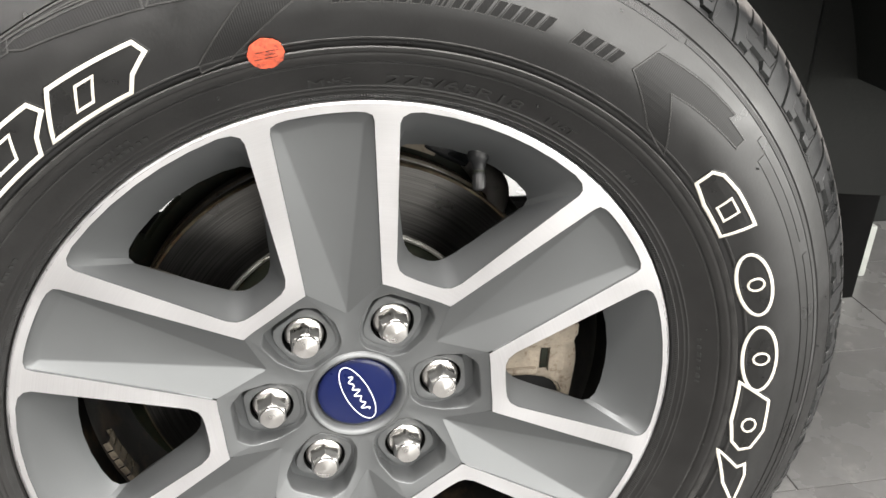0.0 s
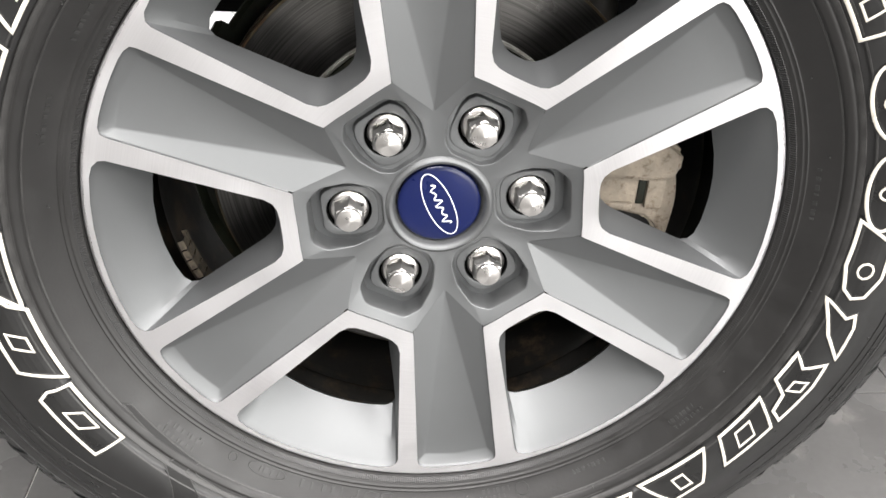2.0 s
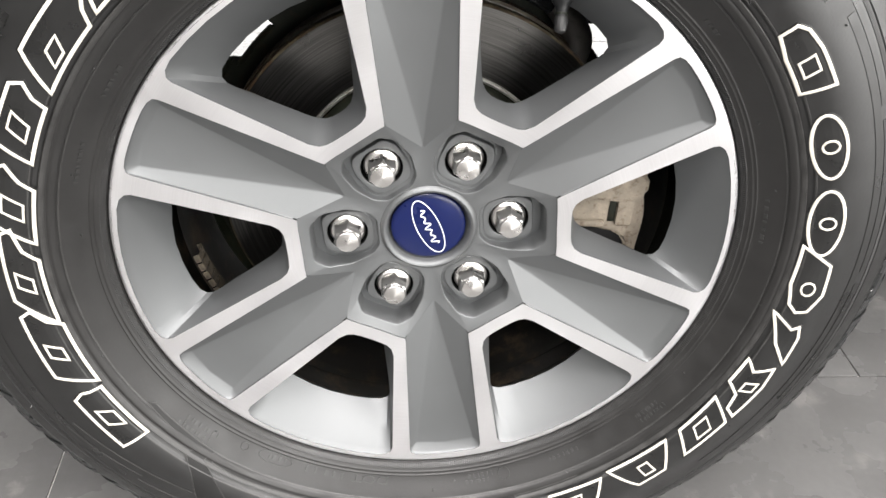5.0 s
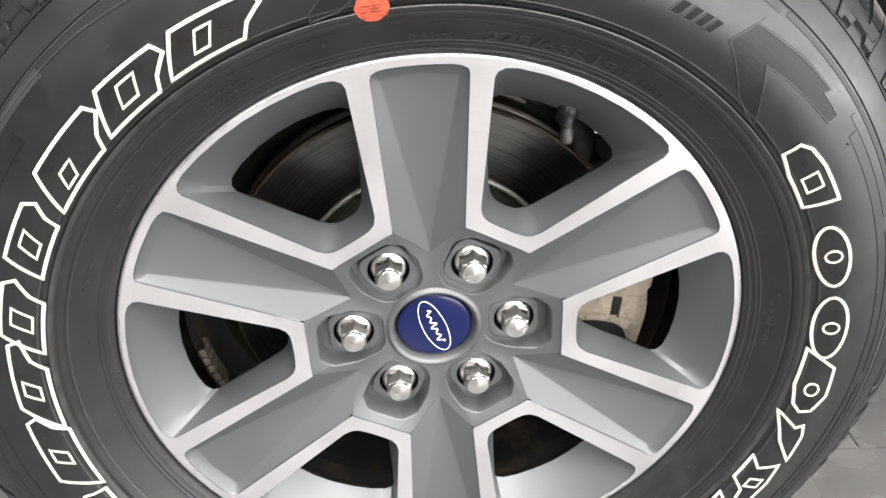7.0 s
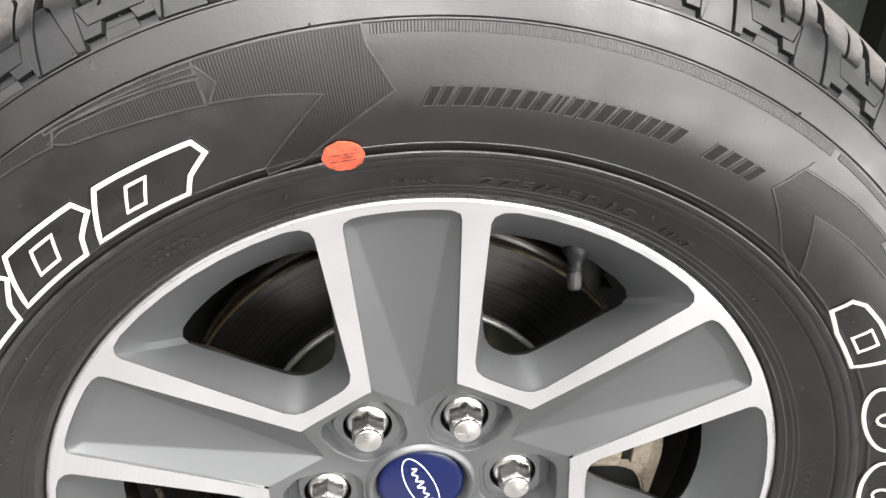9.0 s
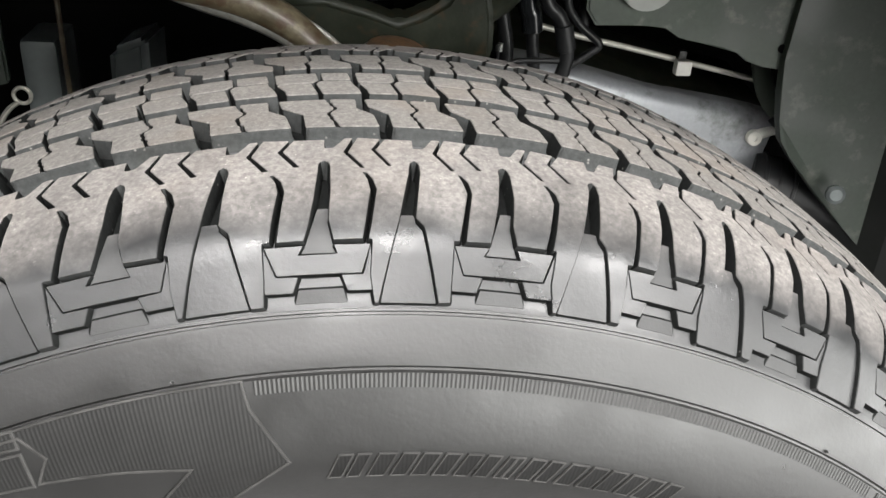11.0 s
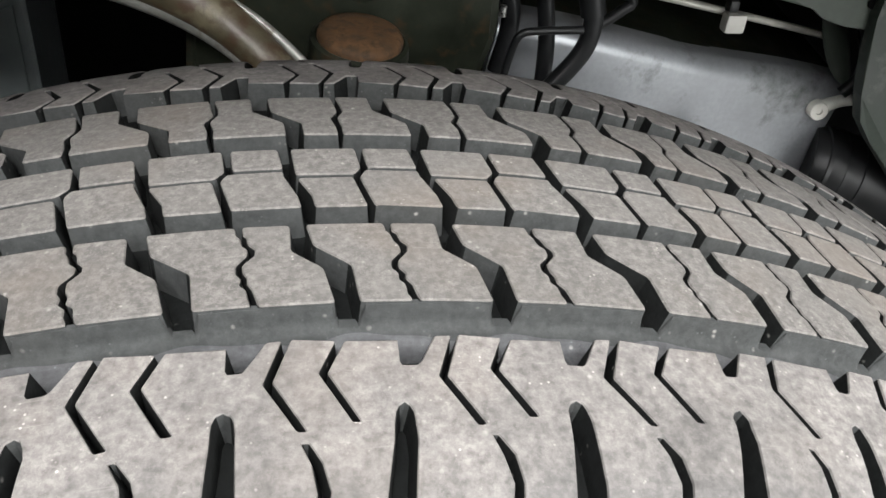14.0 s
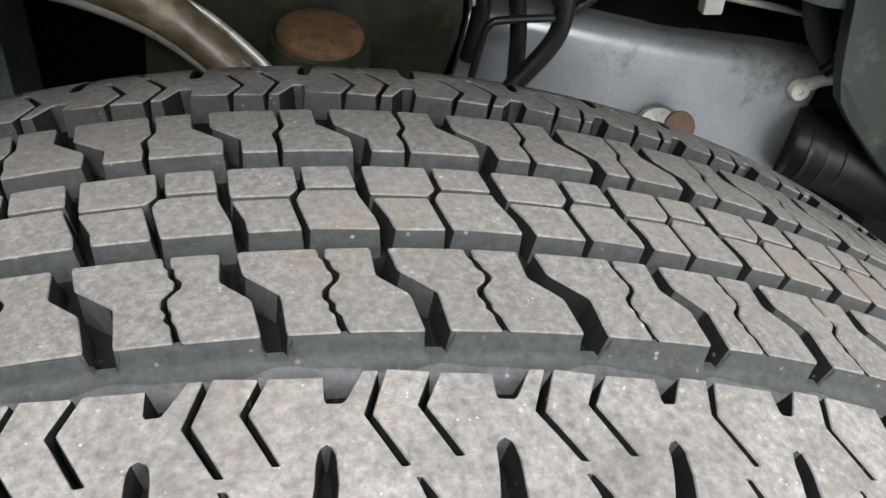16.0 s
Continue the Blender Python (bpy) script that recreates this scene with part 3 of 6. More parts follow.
def rounded_ring(edge, c, soft):
    one = [p for run in rounded_half(edge, c, 1, soft) for p in run[:-1]]
    two = [p for run in rounded_half(edge, c, -1, soft) for p in run[:-1]]
    last = rounded_half(edge, c, 1, soft)[-1][-1]
    return one + [last] + two[:0:-1]


def build_hub():
    bm = bmesh.new()
    inner_verts = set()
    for k in range(6):
        c = WIN + 60 * k
        mid = at(NUT_R, c, 0)
        lip, seat = rounded_ring(NUT_EDGE, c, 0.0034), rounded_ring(SEAT_EDGE, c, 0.005)

        def shrunk(line, f, y):
            return [Vector((mid.x + (p.x - mid.x) * f, y(p), mid.z + (p.z - mid.z) * f)) for p in line]

        def low(p):
            r = math.hypot(p.x, p.z - HUB_Z) * 1000
            return float(np.interp(r, [48, 66, 84, 92], [SEAT_Y + 0.4, SEAT_Y + 1.2, SEAT_Y + 4.5, SEAT_Y + 5.0])) / 1000
        rings = [lip]
        for f, t in ((0.985, 0.06), (0.972, 0.3), (0.95, 0.86), (0.935, 1.0)):
            rings.append(shrunk(lip, f, lambda p: p.y + (low(p) - p.y) * t))
        rings.append(shrunk(seat, 1.0, lambda p: low(p)))
        for f, y in ((0.975, SEAT_Y + 0.5), (0.95, SEAT_Y)):
            rings.append(shrunk(seat, f, lambda p: y / 1000))
        for rad, y in ((HOLE_R + 1.0, SEAT_Y - 0.1), (HOLE_R + 0.2, SEAT_Y + 0.3), (HOLE_R, SEAT_Y + 1.2), (HOLE_R - 0.4, 33), (5, 33)):
            row = []
            for p in seat:
                d = Vector((p.x - mid.x, 0, p.z - mid.z)).normalized() * rad / 1000
                row.append(Vector((mid.x + d.x, y / 1000, mid.z + d.z)))
            rings.append(row)
        vr = [[bm.verts.new(p) for p in row] for row in rings]
        inner_verts.update(v for row in vr[1:] for v in row)
        for j, (a, b) in enumerate(zip(vr, vr[1:])):
            for i in range(len(a)):
                m = (i + 1) % len(a)
                f = bm.faces.new((a[i], a[m], b[m], b[i]))
                # nut holes are lined with the gap black for their depth shade
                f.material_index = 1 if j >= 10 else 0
        for s in (1, -1):
            def v(r, d, y):
                return bm.verts.new(at(r, c + s * d, y))
            runs = [[bm.verts.new(p) for p in run] for run in rounded_half(NUT_EDGE, c, s, 0.0034)]
            A = [v(103.2, 0, face_y(103) + 1.8), v(103.7, 5, face_y(103) + 1.8), v(105.0, 10, face_y(105) + 1.8), v(106.6, 14.9, face_y(106.6) + 1.8)]
            T = [v(r, d, face_y(r)) for r, d in PAINT_EDGE[:4]]
            for i in range(3):
                bm.faces.new((T[i], T[i + 1], A[i + 1], A[i]))
            C, D, D1, D0 = v(80, 30, 7.0), v(39, 30, 8.0), v(39, 14, 8.0), v(39, 0, 8.0)
            for i, outer in enumerate(((A[1], A[0]), (A[3], A[2], A[1]), (C, A[3]), (D, C), (D1, D), (D0, D1))):
                bm.faces.new((*runs[i], *outer))
    bmesh.ops.remove_doubles(bm, verts=bm.verts, dist=0.00003)
    bmesh.ops.recalc_face_normals(bm, faces=bm.faces)
    es = [e for e in bm.edges if len(e.link_faces) == 2 and e.calc_face_angle(0) > radians(10) and all(f.material_index == 0 for f in e.link_faces) and all(v.co.y < 0.0095 and not v.is_boundary and v not in inner_verts for v in e.verts)]
    bmesh.ops.bevel(bm, geom=es, offset=0.0018, segments=3, affect="EDGES", profile=0.5, clamp_overlap=True)
    revolve(bm, [(40.2, 8.4), (39.4, 7.0), (38.2, 5.4), (36.8, 4.9), (35.4, 5.3), (34.2, 6.6), (33.2, 9.5), (32.6, 13), (30, 16)], 96)
    bmesh.ops.recalc_face_normals(bm, faces=bm.faces)
    return bm


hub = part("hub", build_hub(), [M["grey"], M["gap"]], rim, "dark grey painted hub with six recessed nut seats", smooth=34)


def build_barrel():
    bm = bmesh.new()
    revolve(bm, [(245.8, -12), (244, 4), (230, 14), (226, 40), (222, 70), (214, 100), (214, 170), (224, 190), (236, 196), (244, 196)], 160)
    revolve(bm, [(208.5, 44), (213, 62), (211, 100), (211, 172), (222, 192), (238, 199), (244, 199)], 160)
    # the back of the spoke plate, between the holes
    for k in range(6):
        c = WIN + 60 * k
        for s in (1, -1):
            a = [bm.verts.new(at(q[0] + (5 if q[0] > 160 else -5), c + s * q[1] * 1.12, 27)) for q in WIN_HOLE]
            b = [bm.verts.new(at(70 if i < 5 else 100 + 112 * min(1, (i - 5) / 5), c + s * (30 if i < 11 else 30 - 10 * (i - 10)), 30)) for i in range(len(WIN_HOLE))]
            for i in range(10):
                bm.faces.new((a[i], a[i + 1], b[i + 1], b[i]))
    bmesh.ops.recalc_face_normals(bm, faces=bm.faces)
    return bm


part("barrel", build_barrel(), M["barrel"], rim, "grimy wheel barrel, darkened for the shade inside the wheel", smooth=30)


def build_weights():
    bm = bmesh.new()
    for i in range(5):
        a0 = 196.5 + i * 2.6
        revolve(bm, [(210.5, 52), (205.5, 52.5), (205.5, 70), (210.5, 70.5)], 4, a0, a0 + 2.2)
    return bm


part("balance_weight", build_weights(), M["weight"], rim, "grimy stick-on balance weights inside the barrel")

# centre cap
cap_bm = bmesh.new()
revolve(cap_bm, [(0.01, 8.4), (10, 8.5), (20, 8.9), (27, 9.5), (29.4, 9.9), (30.6, 10.8), (30.9, 12.5), (30.9, 16)], 72)
bmesh.ops.remove_doubles(cap_bm, verts=cap_bm.verts, dist=0.00002)
bmesh.ops.recalc_face_normals(cap_bm, faces=cap_bm.faces)
cap = part("centre_cap", cap_bm, M["blue"], wheel, "glossy dark blue round centre cap with a white oval mark", smooth=40)
CAP_TILT = -65.0


def cap_stroke(pts, w, closed=True):
    bm = bmesh.new()
    ca, sa = math.cos(radians(CAP_TILT)), math.sin(radians(CAP_TILT))
    n = len(pts)
    rows = []
    for i, p in enumerate(pts):
        a, b = Vector(pts[i - 1 if closed or i else 0]), Vector(pts[(i + 1) % n if closed else min(n - 1, i + 1)])
        t = (b - a).normalized()
        nrm = Vector((-t.y, t.x))
        row = []
        for s in (-0.5, 0.5):
            q = Vector(p) + nrm * w * s
            x, z = q.x * ca - q.y * sa, q.x * sa + q.y * ca
            d = math.hypot(x, z)
            y = np.interp(d, [0, 10, 20, 27, 29.4], [8.4, 8.5, 8.9, 9.5, 9.9])
            row.append((x, z, y))
        rows.append(row)
    vs = [[bm.verts.new((x / 1000, (y - h) / 1000, HUB_Z + z / 1000)) for h in (0.02, 0.35) for x, z, y in row] for row in rows]
    for i in range(n if closed else n - 1):
        p, q = vs[i], vs[(i + 1) % n]
        for a, b in ((2, 3), (0, 2), (3, 1)):
            bm.faces.new((p[a], p[b], q[b], q[a]))
    return bm


part("oval_mark", cap_stroke([(27.0 * math.cos(2 * math.pi * i / 48), 9.6 * math.sin(2 * math.pi * i / 48)) for i in range(48)], 0.65), M["emblem"], cap, "thin white oval line")
part("wavy_mark", cap_stroke([(-17.5 + 35 * i / 72, 3.2 * math.sin(i * 0.47) * (0.62 + 0.38 * math.cos(i * 0.19))) for i in range(73)], 0.95, False), M["emblem"], cap, "thin white wavy stroke")


def build_nut():
    bm = bmesh.new()
    spot = at(NUT_R, WIN, 0)
    ax = Vector((0, -1, 0))

    def ringv(y, rad, n=36, hexed=0.0):
        row = []
        for i in range(n):
            a = 2 * math.pi * i / n
            q = rad
            if hexed:
                m = (a + math.pi / 6) % (math.pi / 3) - math.pi / 6
                q = rad * (1 - hexed) + hexed * rad * 0.905 / math.cos(m)
            row.append(bm.verts.new((spot.x + q * math.cos(a) / 1000, y / 1000, spot.z + q * math.sin(a) / 1000)))
        return row
    rows = [ringv(30, 13.0), ringv(17, 14.4), ringv(15.2, 14.7), ringv(14.3, 14.5), ringv(13.7, 13.8), ringv(12.9, 12.7), ringv(12.6, 11.9, hexed=1), ringv(1.6, 11.5, hexed=1), ringv(0.4, 11.2, hexed=1),
            ringv(-1.0, 10.4, hexed=0.7), ringv(-1.5, 9.6, hexed=0.1), ringv(-3.4, 9.2), ringv(-3.9, 8.8), ringv(-5.0, 4.0), ringv(-5.6, 1.0), ringv(-5.7, 0.4)]
    for a, b in zip(rows, rows[1:]):
        for i in range(36):
            j = (i + 1) % 36
            bm.faces.new((a[i], a[j], b[j], b[i]))
    bm.faces.new(rows[-1])
    bmesh.ops.recalc_face_normals(bm, faces=bm.faces)
    return bm


nut = part("lug_nut", build_nut(), M["chrome"], wheel, "chrome acorn lug nut", smooth=13)
for k in range(1, 6):
    turned(nut, k, wheel)

# valve
V0, VAX = at(206, 65.2, 10), Vector((-0.05, -0.55, -1.0))
valve_bm = bmesh.new()
lathe(valve_bm, V0, VAX, [(-0.016, 0.0), (-0.016, 0.0075), (-0.006, 0.0078), (-0.003, 0.0072), (-0.001, 0.0054), (0.003, 0.0044), (0.008, 0.0042), (0.009, 0.0)], 20)
valve = part("valve_stem", valve_bm, M["hose"], wheel, "short black rubber valve stem", smooth=40)
vr_bm = bmesh.new()
lathe(vr_bm, V0, VAX, [(0.004, 0.0042), (0.0044, 0.0049), (0.0056, 0.0049), (0.006, 0.0042)], 18)
part("collar", vr_bm, M["forged"], valve, "thin dull metal collar", smooth=30)
vc_bm = bmesh.new()
lathe(vc_bm, V0, VAX, [(0.0075, 0.0), (0.0075, 0.0046), (0.009, 0.0050), (0.0155, 0.0047), (0.0175, 0.0040), (0.0185, 0.0026), (0.019, 0.0)], 14)
part("valve_cap", vc_bm, M["black"], valve, "ribbed dark plastic valve cap", smooth=20)

# ---- the tyre ----
# Outer half of the section from the bead to the middle of the tread: (radius, depth).
SECTION = [(244.5, -8), (245.8, -17), (249.5, -24.5), (260, -31), (275, -43), (289, -52), (304, -57.5), (318, -58.7), (333, -56), (350, -49.8), (365, -41.2), (372, -36.3),
           (380, -30.8), (389.5, -22.6), (396.5, -12), (400.6, -2), (402.6, 6), (404.6, 20), (406.6, 38), (408.0, 60), (408.5, 83.5)]
_sec = smooth_path([(r, y, 0) for r, y in SECTION[::-1]], 10)
_d = [0.0]
for _a, _b in zip(_sec, _sec[1:]):
    _d.append(_d[-1] + (_b - _a).length)
SEC_S, SEC_R, SEC_Y = np.array(_d), np.array([p.x for p in _sec]), np.array([p.y for p in _sec])
S_END = SEC_S[-1]


def on_tyre(deg, s, h=0.0):
    """A point of the tyre: angle, way along the section from the tread's middle (outer side positive), height over the skin."""
    u = min(abs(s), S_END - 0.6)
    r, y = np.interp(u, SEC_S, SEC_R), np.interp(u, SEC_S, SEC_Y)
    r2, y2 = np.interp(u + 0.5, SEC_S, SEC_R), np.interp(u + 0.5, SEC_S, SEC_Y)
    dr, dy = (r2 - r) / 0.5, (y2 - y) / 0.5
    k = math.hypot(dr, dy) or 1
    nr, ny = -dy / k, dr / k
    r, y = r + nr * h, y + ny * h
    return at(r, deg, y if s >= 0 else 2 * MID - y)


def s_of_r(r):
    """Way along the section at a radius, on the outer sidewall."""
    return float(np.interp(-r, -SEC_R, SEC_S))


def s_of_y(y):
    return float(np.interp(-y, -SEC_Y[:int(np.argmin(SEC_Y))], SEC_S[:int(np.argmin(SEC_Y))]))


S_RING = s_of_r(370.0)


def depth_at(s):
    """Depth of the tread grooves under the skin."""
    return float(np.interp(abs(s), [0, 60, 85, s_of_r(396), s_of_r(389), s_of_r(374), S_RING - 1], [8.6, 8.6, 7.6, 6.6, 4.4, 3.4, 2.6]))


def build_carcass():
    bm = bmesh.new()
    ss = list(np.arange(-S_RING, S_RING + 0.01, 2.0))
    prof = [(abs(s), -depth_at(s), 1 if s >= 0 else -1) for s in ss]
    side = list(np.arange(S_RING, S_END - 0.6, 2.2)) + [S_END - 0.6]
    step = [(S_RING + 0.3, -2.6, 1), (S_RING + 0.6, 0.0, 1), (S_RING + 1.5, 0.0, 1), (S_RING + 1.8, -0.9, 1), (S_RING + 2.7, -0.9, 1), (S_RING + 3.0, 0, 1)]

    def ridge(s):
        r = float(np.interp(s, SEC_S, SEC_R))
        h = 0.0
        for r0, w, a in ((351.8, 0.7, -1.0), (287.5, 3.6, -1.3), (278.5, 3.0, 1.0), (256.5, 0.6, 0.5), (253.6, 0.6, 0.5)):
            h += a * max(0.0, 1 - (abs(r - r0) / w) ** 4) if abs(r - r0) < w else 0.0
        return h
    fine = list(np.arange(S_RING + 3.4, S_END - 1, 0.8))
    out = [(s, ridge(s), 1) for s in fine]
    prof = [(s, 0.0, -1) for s in side[::-1]] + prof + step + out + [(S_END - 0.6, 0, 1)]
    n = 300
    base = [on_tyre(0, u * sg if sg > 0 else -u, h) for u, h, sg in prof]
    base = [(1000 * p.x, 1000 * p.y) for p in base]
    revolve(bm, base, n)
    for i, f in enumerate(bm.faces):
        j = i % (len(prof) - 1)
        u, h, sg = prof[j]
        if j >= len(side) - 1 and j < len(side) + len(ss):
            # groove floors also take the shade-dark rubber
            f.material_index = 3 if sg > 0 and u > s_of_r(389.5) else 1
        elif sg > 0 and u > s_of_r(287):
            f.material_index = 2
        else:
            f.material_index = 0
    bmesh.ops.recalc_face_normals(bm, faces=bm.faces)
    return bm


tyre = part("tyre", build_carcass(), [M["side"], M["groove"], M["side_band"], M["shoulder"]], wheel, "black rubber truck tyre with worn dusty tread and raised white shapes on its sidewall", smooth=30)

# Angles of the main shoulder slots, which stand at uneven pitches.
SLOTS = [110.0, 103.95, 98.55, 93.33, 88.60, 83.80, 78.68, 74.52, 70.20, 65.60, 61.15]
SLOTS += [61.15 - 311.15 * (q + 1) / 62 for q in range(62)]
PITCHES = len(SLOTS) - 1



CROWN = SEC_R > 385


def on_skin(y):
    """Way across the tread, moved from the flat drawing onto the crowned skin."""
    near = y if y <= MID else 2 * MID - y
    rise = float(np.interp(near, SEC_Y[CROWN][::-1], SEC_R[CROWN][::-1])) - (408.5 - (y - 86) ** 2 / 640)
    return y - rise * min(1.0, max(0.0, (y - 4) / 4))


def ES(y):
    y = on_skin(y)
    return s_of_y(y) if y <= MID else -s_of_y(2 * MID - y)


def RS(r):
    return s_of_r(r)


TABLE = [(float(np.interp(u, SEC_S, SEC_R)), float(np.interp(u, SEC_S, SEC_Y))) for u in np.arange(0, S_END, 0.25)]


def pitch_angle(k, p):
    j = math.floor(p)
    k, p = (k + j) % PITCHES, p - j
    return SLOTS[k] + (SLOTS[k + 1] - SLOTS[k]) * p


def slit(line, w):
    """A thin cut into a block: down one lip and back along the other."""
    return [(p - w, s) for p, s in line] + [(p + w, s) for p, s in line[::-1]]


RIB_E = ES(28.5)
HOOK = [(0.43, RS(388.5)), (0.47, RS(393)), (0.53, ES(-6)), (0.50, ES(-1)), (0.435, ES(3.0))]


def shoulder_outline(left_t, short=False):
    o = [(0, ES(22.8)), (0.015, ES(22.2)), (0.10, ES(22.2)), (0.12, ES(23.0)), (0.225, ES(29.0))]
    if short:
        o += slit([(0.485, ES(28.6)), (0.405, ES(20.2)), (0.60, ES(9.6))], 0.029)
    else:
        o += slit([(0.345, ES(29.2)), (0.237, ES(19.5)), (0.425, ES(9.2))], 0.026)
        o += slit([(0.66, ES(28.3)), (0.555, ES(21)), (0.728, ES(10.6))], 0.026)
    o += [(1, ES(27.9)), (1, ES(13.9)), (0.965, ES(13.5)), (0.946, ES(12.2)), (0.94, ES(10.2))]
    if left_t:
        o += [(0.925, RS(402)), (0.80, RS(393.4)), (0.57, RS(371)), (0.52, RS(371)), (0.485, RS(379)), (0.50, RS(388.5))]
        o += [(0.462, RS(388.5))] + [(p + 0.034, s) for p, s in HOOK[1:-1]] + [(HOOK[-1][0] + 0.022, HOOK[-1][1]), (HOOK[-1][0] - 0.018, HOOK[-1][1])] + [(p - 0.03, s) for p, s in HOOK[-2:0:-1]] + [(0.40, RS(388.5))]
        o += [(0.085, RS(388.5)), (0.045, RS(393.2)), (0.068, RS(399)), (0.06, ES(10.2)), (0.054, ES(12.2)), (0.035, ES(13.5)), (0, ES(13.9))]
    else:
        o += [(0.93, RS(402)), (0.90, RS(398)), (0.84, RS(392)), (0.795, RS(388.5))]
        o += [(0.52, RS(388.5))] + [(p + 0.084, s) for p, s in HOOK[1:-1]] + [(HOOK[-1][0] + 0.072, HOOK[-1][1]), (HOOK[-1][0] + 0.032, HOOK[-1][1])] + [(p + 0.020, s) for p, s in HOOK[-2:0:-1]] + [(0.46, RS(388.5))]
        o += [(0.39, RS(388.5)), (0.385, RS(379)), (0.37, RS(371)), (0.23, RS(371)), (0.065, RS(391.8)), (-0.02, RS(393.6)), (0.05, RS(402)), (0.055, ES(10.2)), (0.05, ES(12.2)), (0.033, ES(13.5)), (0, ES(13.9))]
    return o


T_BAR = [(-0.60, RS(387.5)), (-0.21, RS(387.5)), (-0.27, RS(385)), (0.13, RS(385)), (0.09, RS(387.5)), (0.488, RS(387.5)), (0.39, RS(379.5)), (-0.49, RS(379.5))]
T_LEGS = ([(-0.603, RS(387.4)), (-0.497, RS(379.3)), (-0.275, RS(379.1)), (-0.335, RS(374.4)), (-0.622, RS(374.6))], [(0.493, RS(387.4)), (0.398, RS(379.3)), (0.165, RS(379.1)), (0.23, RS(374.4)), (0.505, RS(374.6))])
# nearly flush floors of the shoulder slots: in the T, between its legs, and in the plain slot
T_FLOORS = ([(-0.188, RS(388.5)), (-0.248, RS(385.5)), (0.112, RS(385.5)), (0.068, RS(388.5)), (0.03, RS(393)), (0.042, RS(396.4)), (-0.075, RS(396.4)), (-0.145, RS(392))],
            [(-0.33, RS(371.4)), (-0.285, RS(375.4)), (0.178, RS(375.4)), (0.225, RS(371.4))])
PLAIN_FLOOR = [(-0.184, RS(394.6)), (-0.036, RS(394.6)), (-0.02, RS(392.8)), (0.05, RS(391.0)), (0.212, RS(371)), (-0.412, RS(371))]

S_LEFT = [(0.368, ES(63.5)), (0.380, ES(54.6)), (0.586, ES(48.6)), (0.648, ES(38.5))]
S_RIGHT = [(0.478, ES(63.5)), (0.525, ES(56.2)), (0.766, ES(49.4)), (0.800, ES(38.5))]
ZIG = [(0.030, ES(63.5)), (0.040, ES(60.8)), (0.064, ES(59.6)), (0.082, ES(57.2)), (0.120, ES(55.6)), (0.122, ES(53.6)), (0.048, ES(50.6)), (0.053, ES(48.2)), (0.082, ES(46.6)), (0.078, ES(44.8)), (0.120, ES(43.2)), (0.128, ES(41)), (0.154, ES(38.5))]
ZW = 0.021


def across(line, dp):
    return [(p + dp, s) for p, s in line]


MIDS = {
    "rib_block": [across(S_RIGHT, -1) + across(ZIG, -ZW)[::-1], across(ZIG, ZW) + S_LEFT[::-1]],
    "centre_block": [
        [(0.375, ES(97.6)), (0.424, ES(84.4)), (0.840, ES(84.4)), (0.905, ES(87.6)), (0.870, ES(97.6))],
        [(0.925, ES(97.6)), (0.958, ES(87.8)), (1.325, ES(87.8)), (1.282, ES(97.6))],
        [(0.432, ES(82.9)), (0.530, ES(75)), (0.552, ES(70.4)), (0.918, ES(70.4)), (0.838, ES(82.9))],
        [(0.974, ES(70.4)), (0.890, ES(83.0)), (0.925, ES(86.1)), (1.328, ES(86.1)), (1.334, ES(84)), (1.432, ES(75)), (1.456, ES(70.4))]],
}


def FS(y):
    return -s_of_y(2 * MID - on_skin(y))


FAR_GROOVE = [(0.415, FS(106.0)), (0.40, FS(113.5)), (0.14, FS(122)), (0.11, FS(132.0))]
FAR_ZIG = [(0.775, FS(106.0)), (0.770, FS(111)), (0.735, FS(116.5)), (0.790, FS(121)), (0.775, FS(125)), (0.74, FS(132.0))]
MIDS["inner_rib_block"] = [across(FAR_GROOVE, 0.07) + across(FAR_ZIG, -ZW)[::-1], across(FAR_ZIG, ZW) + across(FAR_GROOVE, 0.93)[::-1]]


def on_tyre_fast(deg, s, h):
    i = min(int(abs(s) * 4), len(TABLE) - 3)
    f = abs(s) * 4 - i
    (r0, y0), (r1, y1) = TABLE[i], TABLE[i + 1]
    dr, dy = r1 - r0, y1 - y0
    k = math.hypot(dr, dy)
    r, y = r0 + dr * f - dy / k * h, y0 + dy * f + dr / k * h
    return at(r, deg, y if s >= 0 else 2 * MID - y)


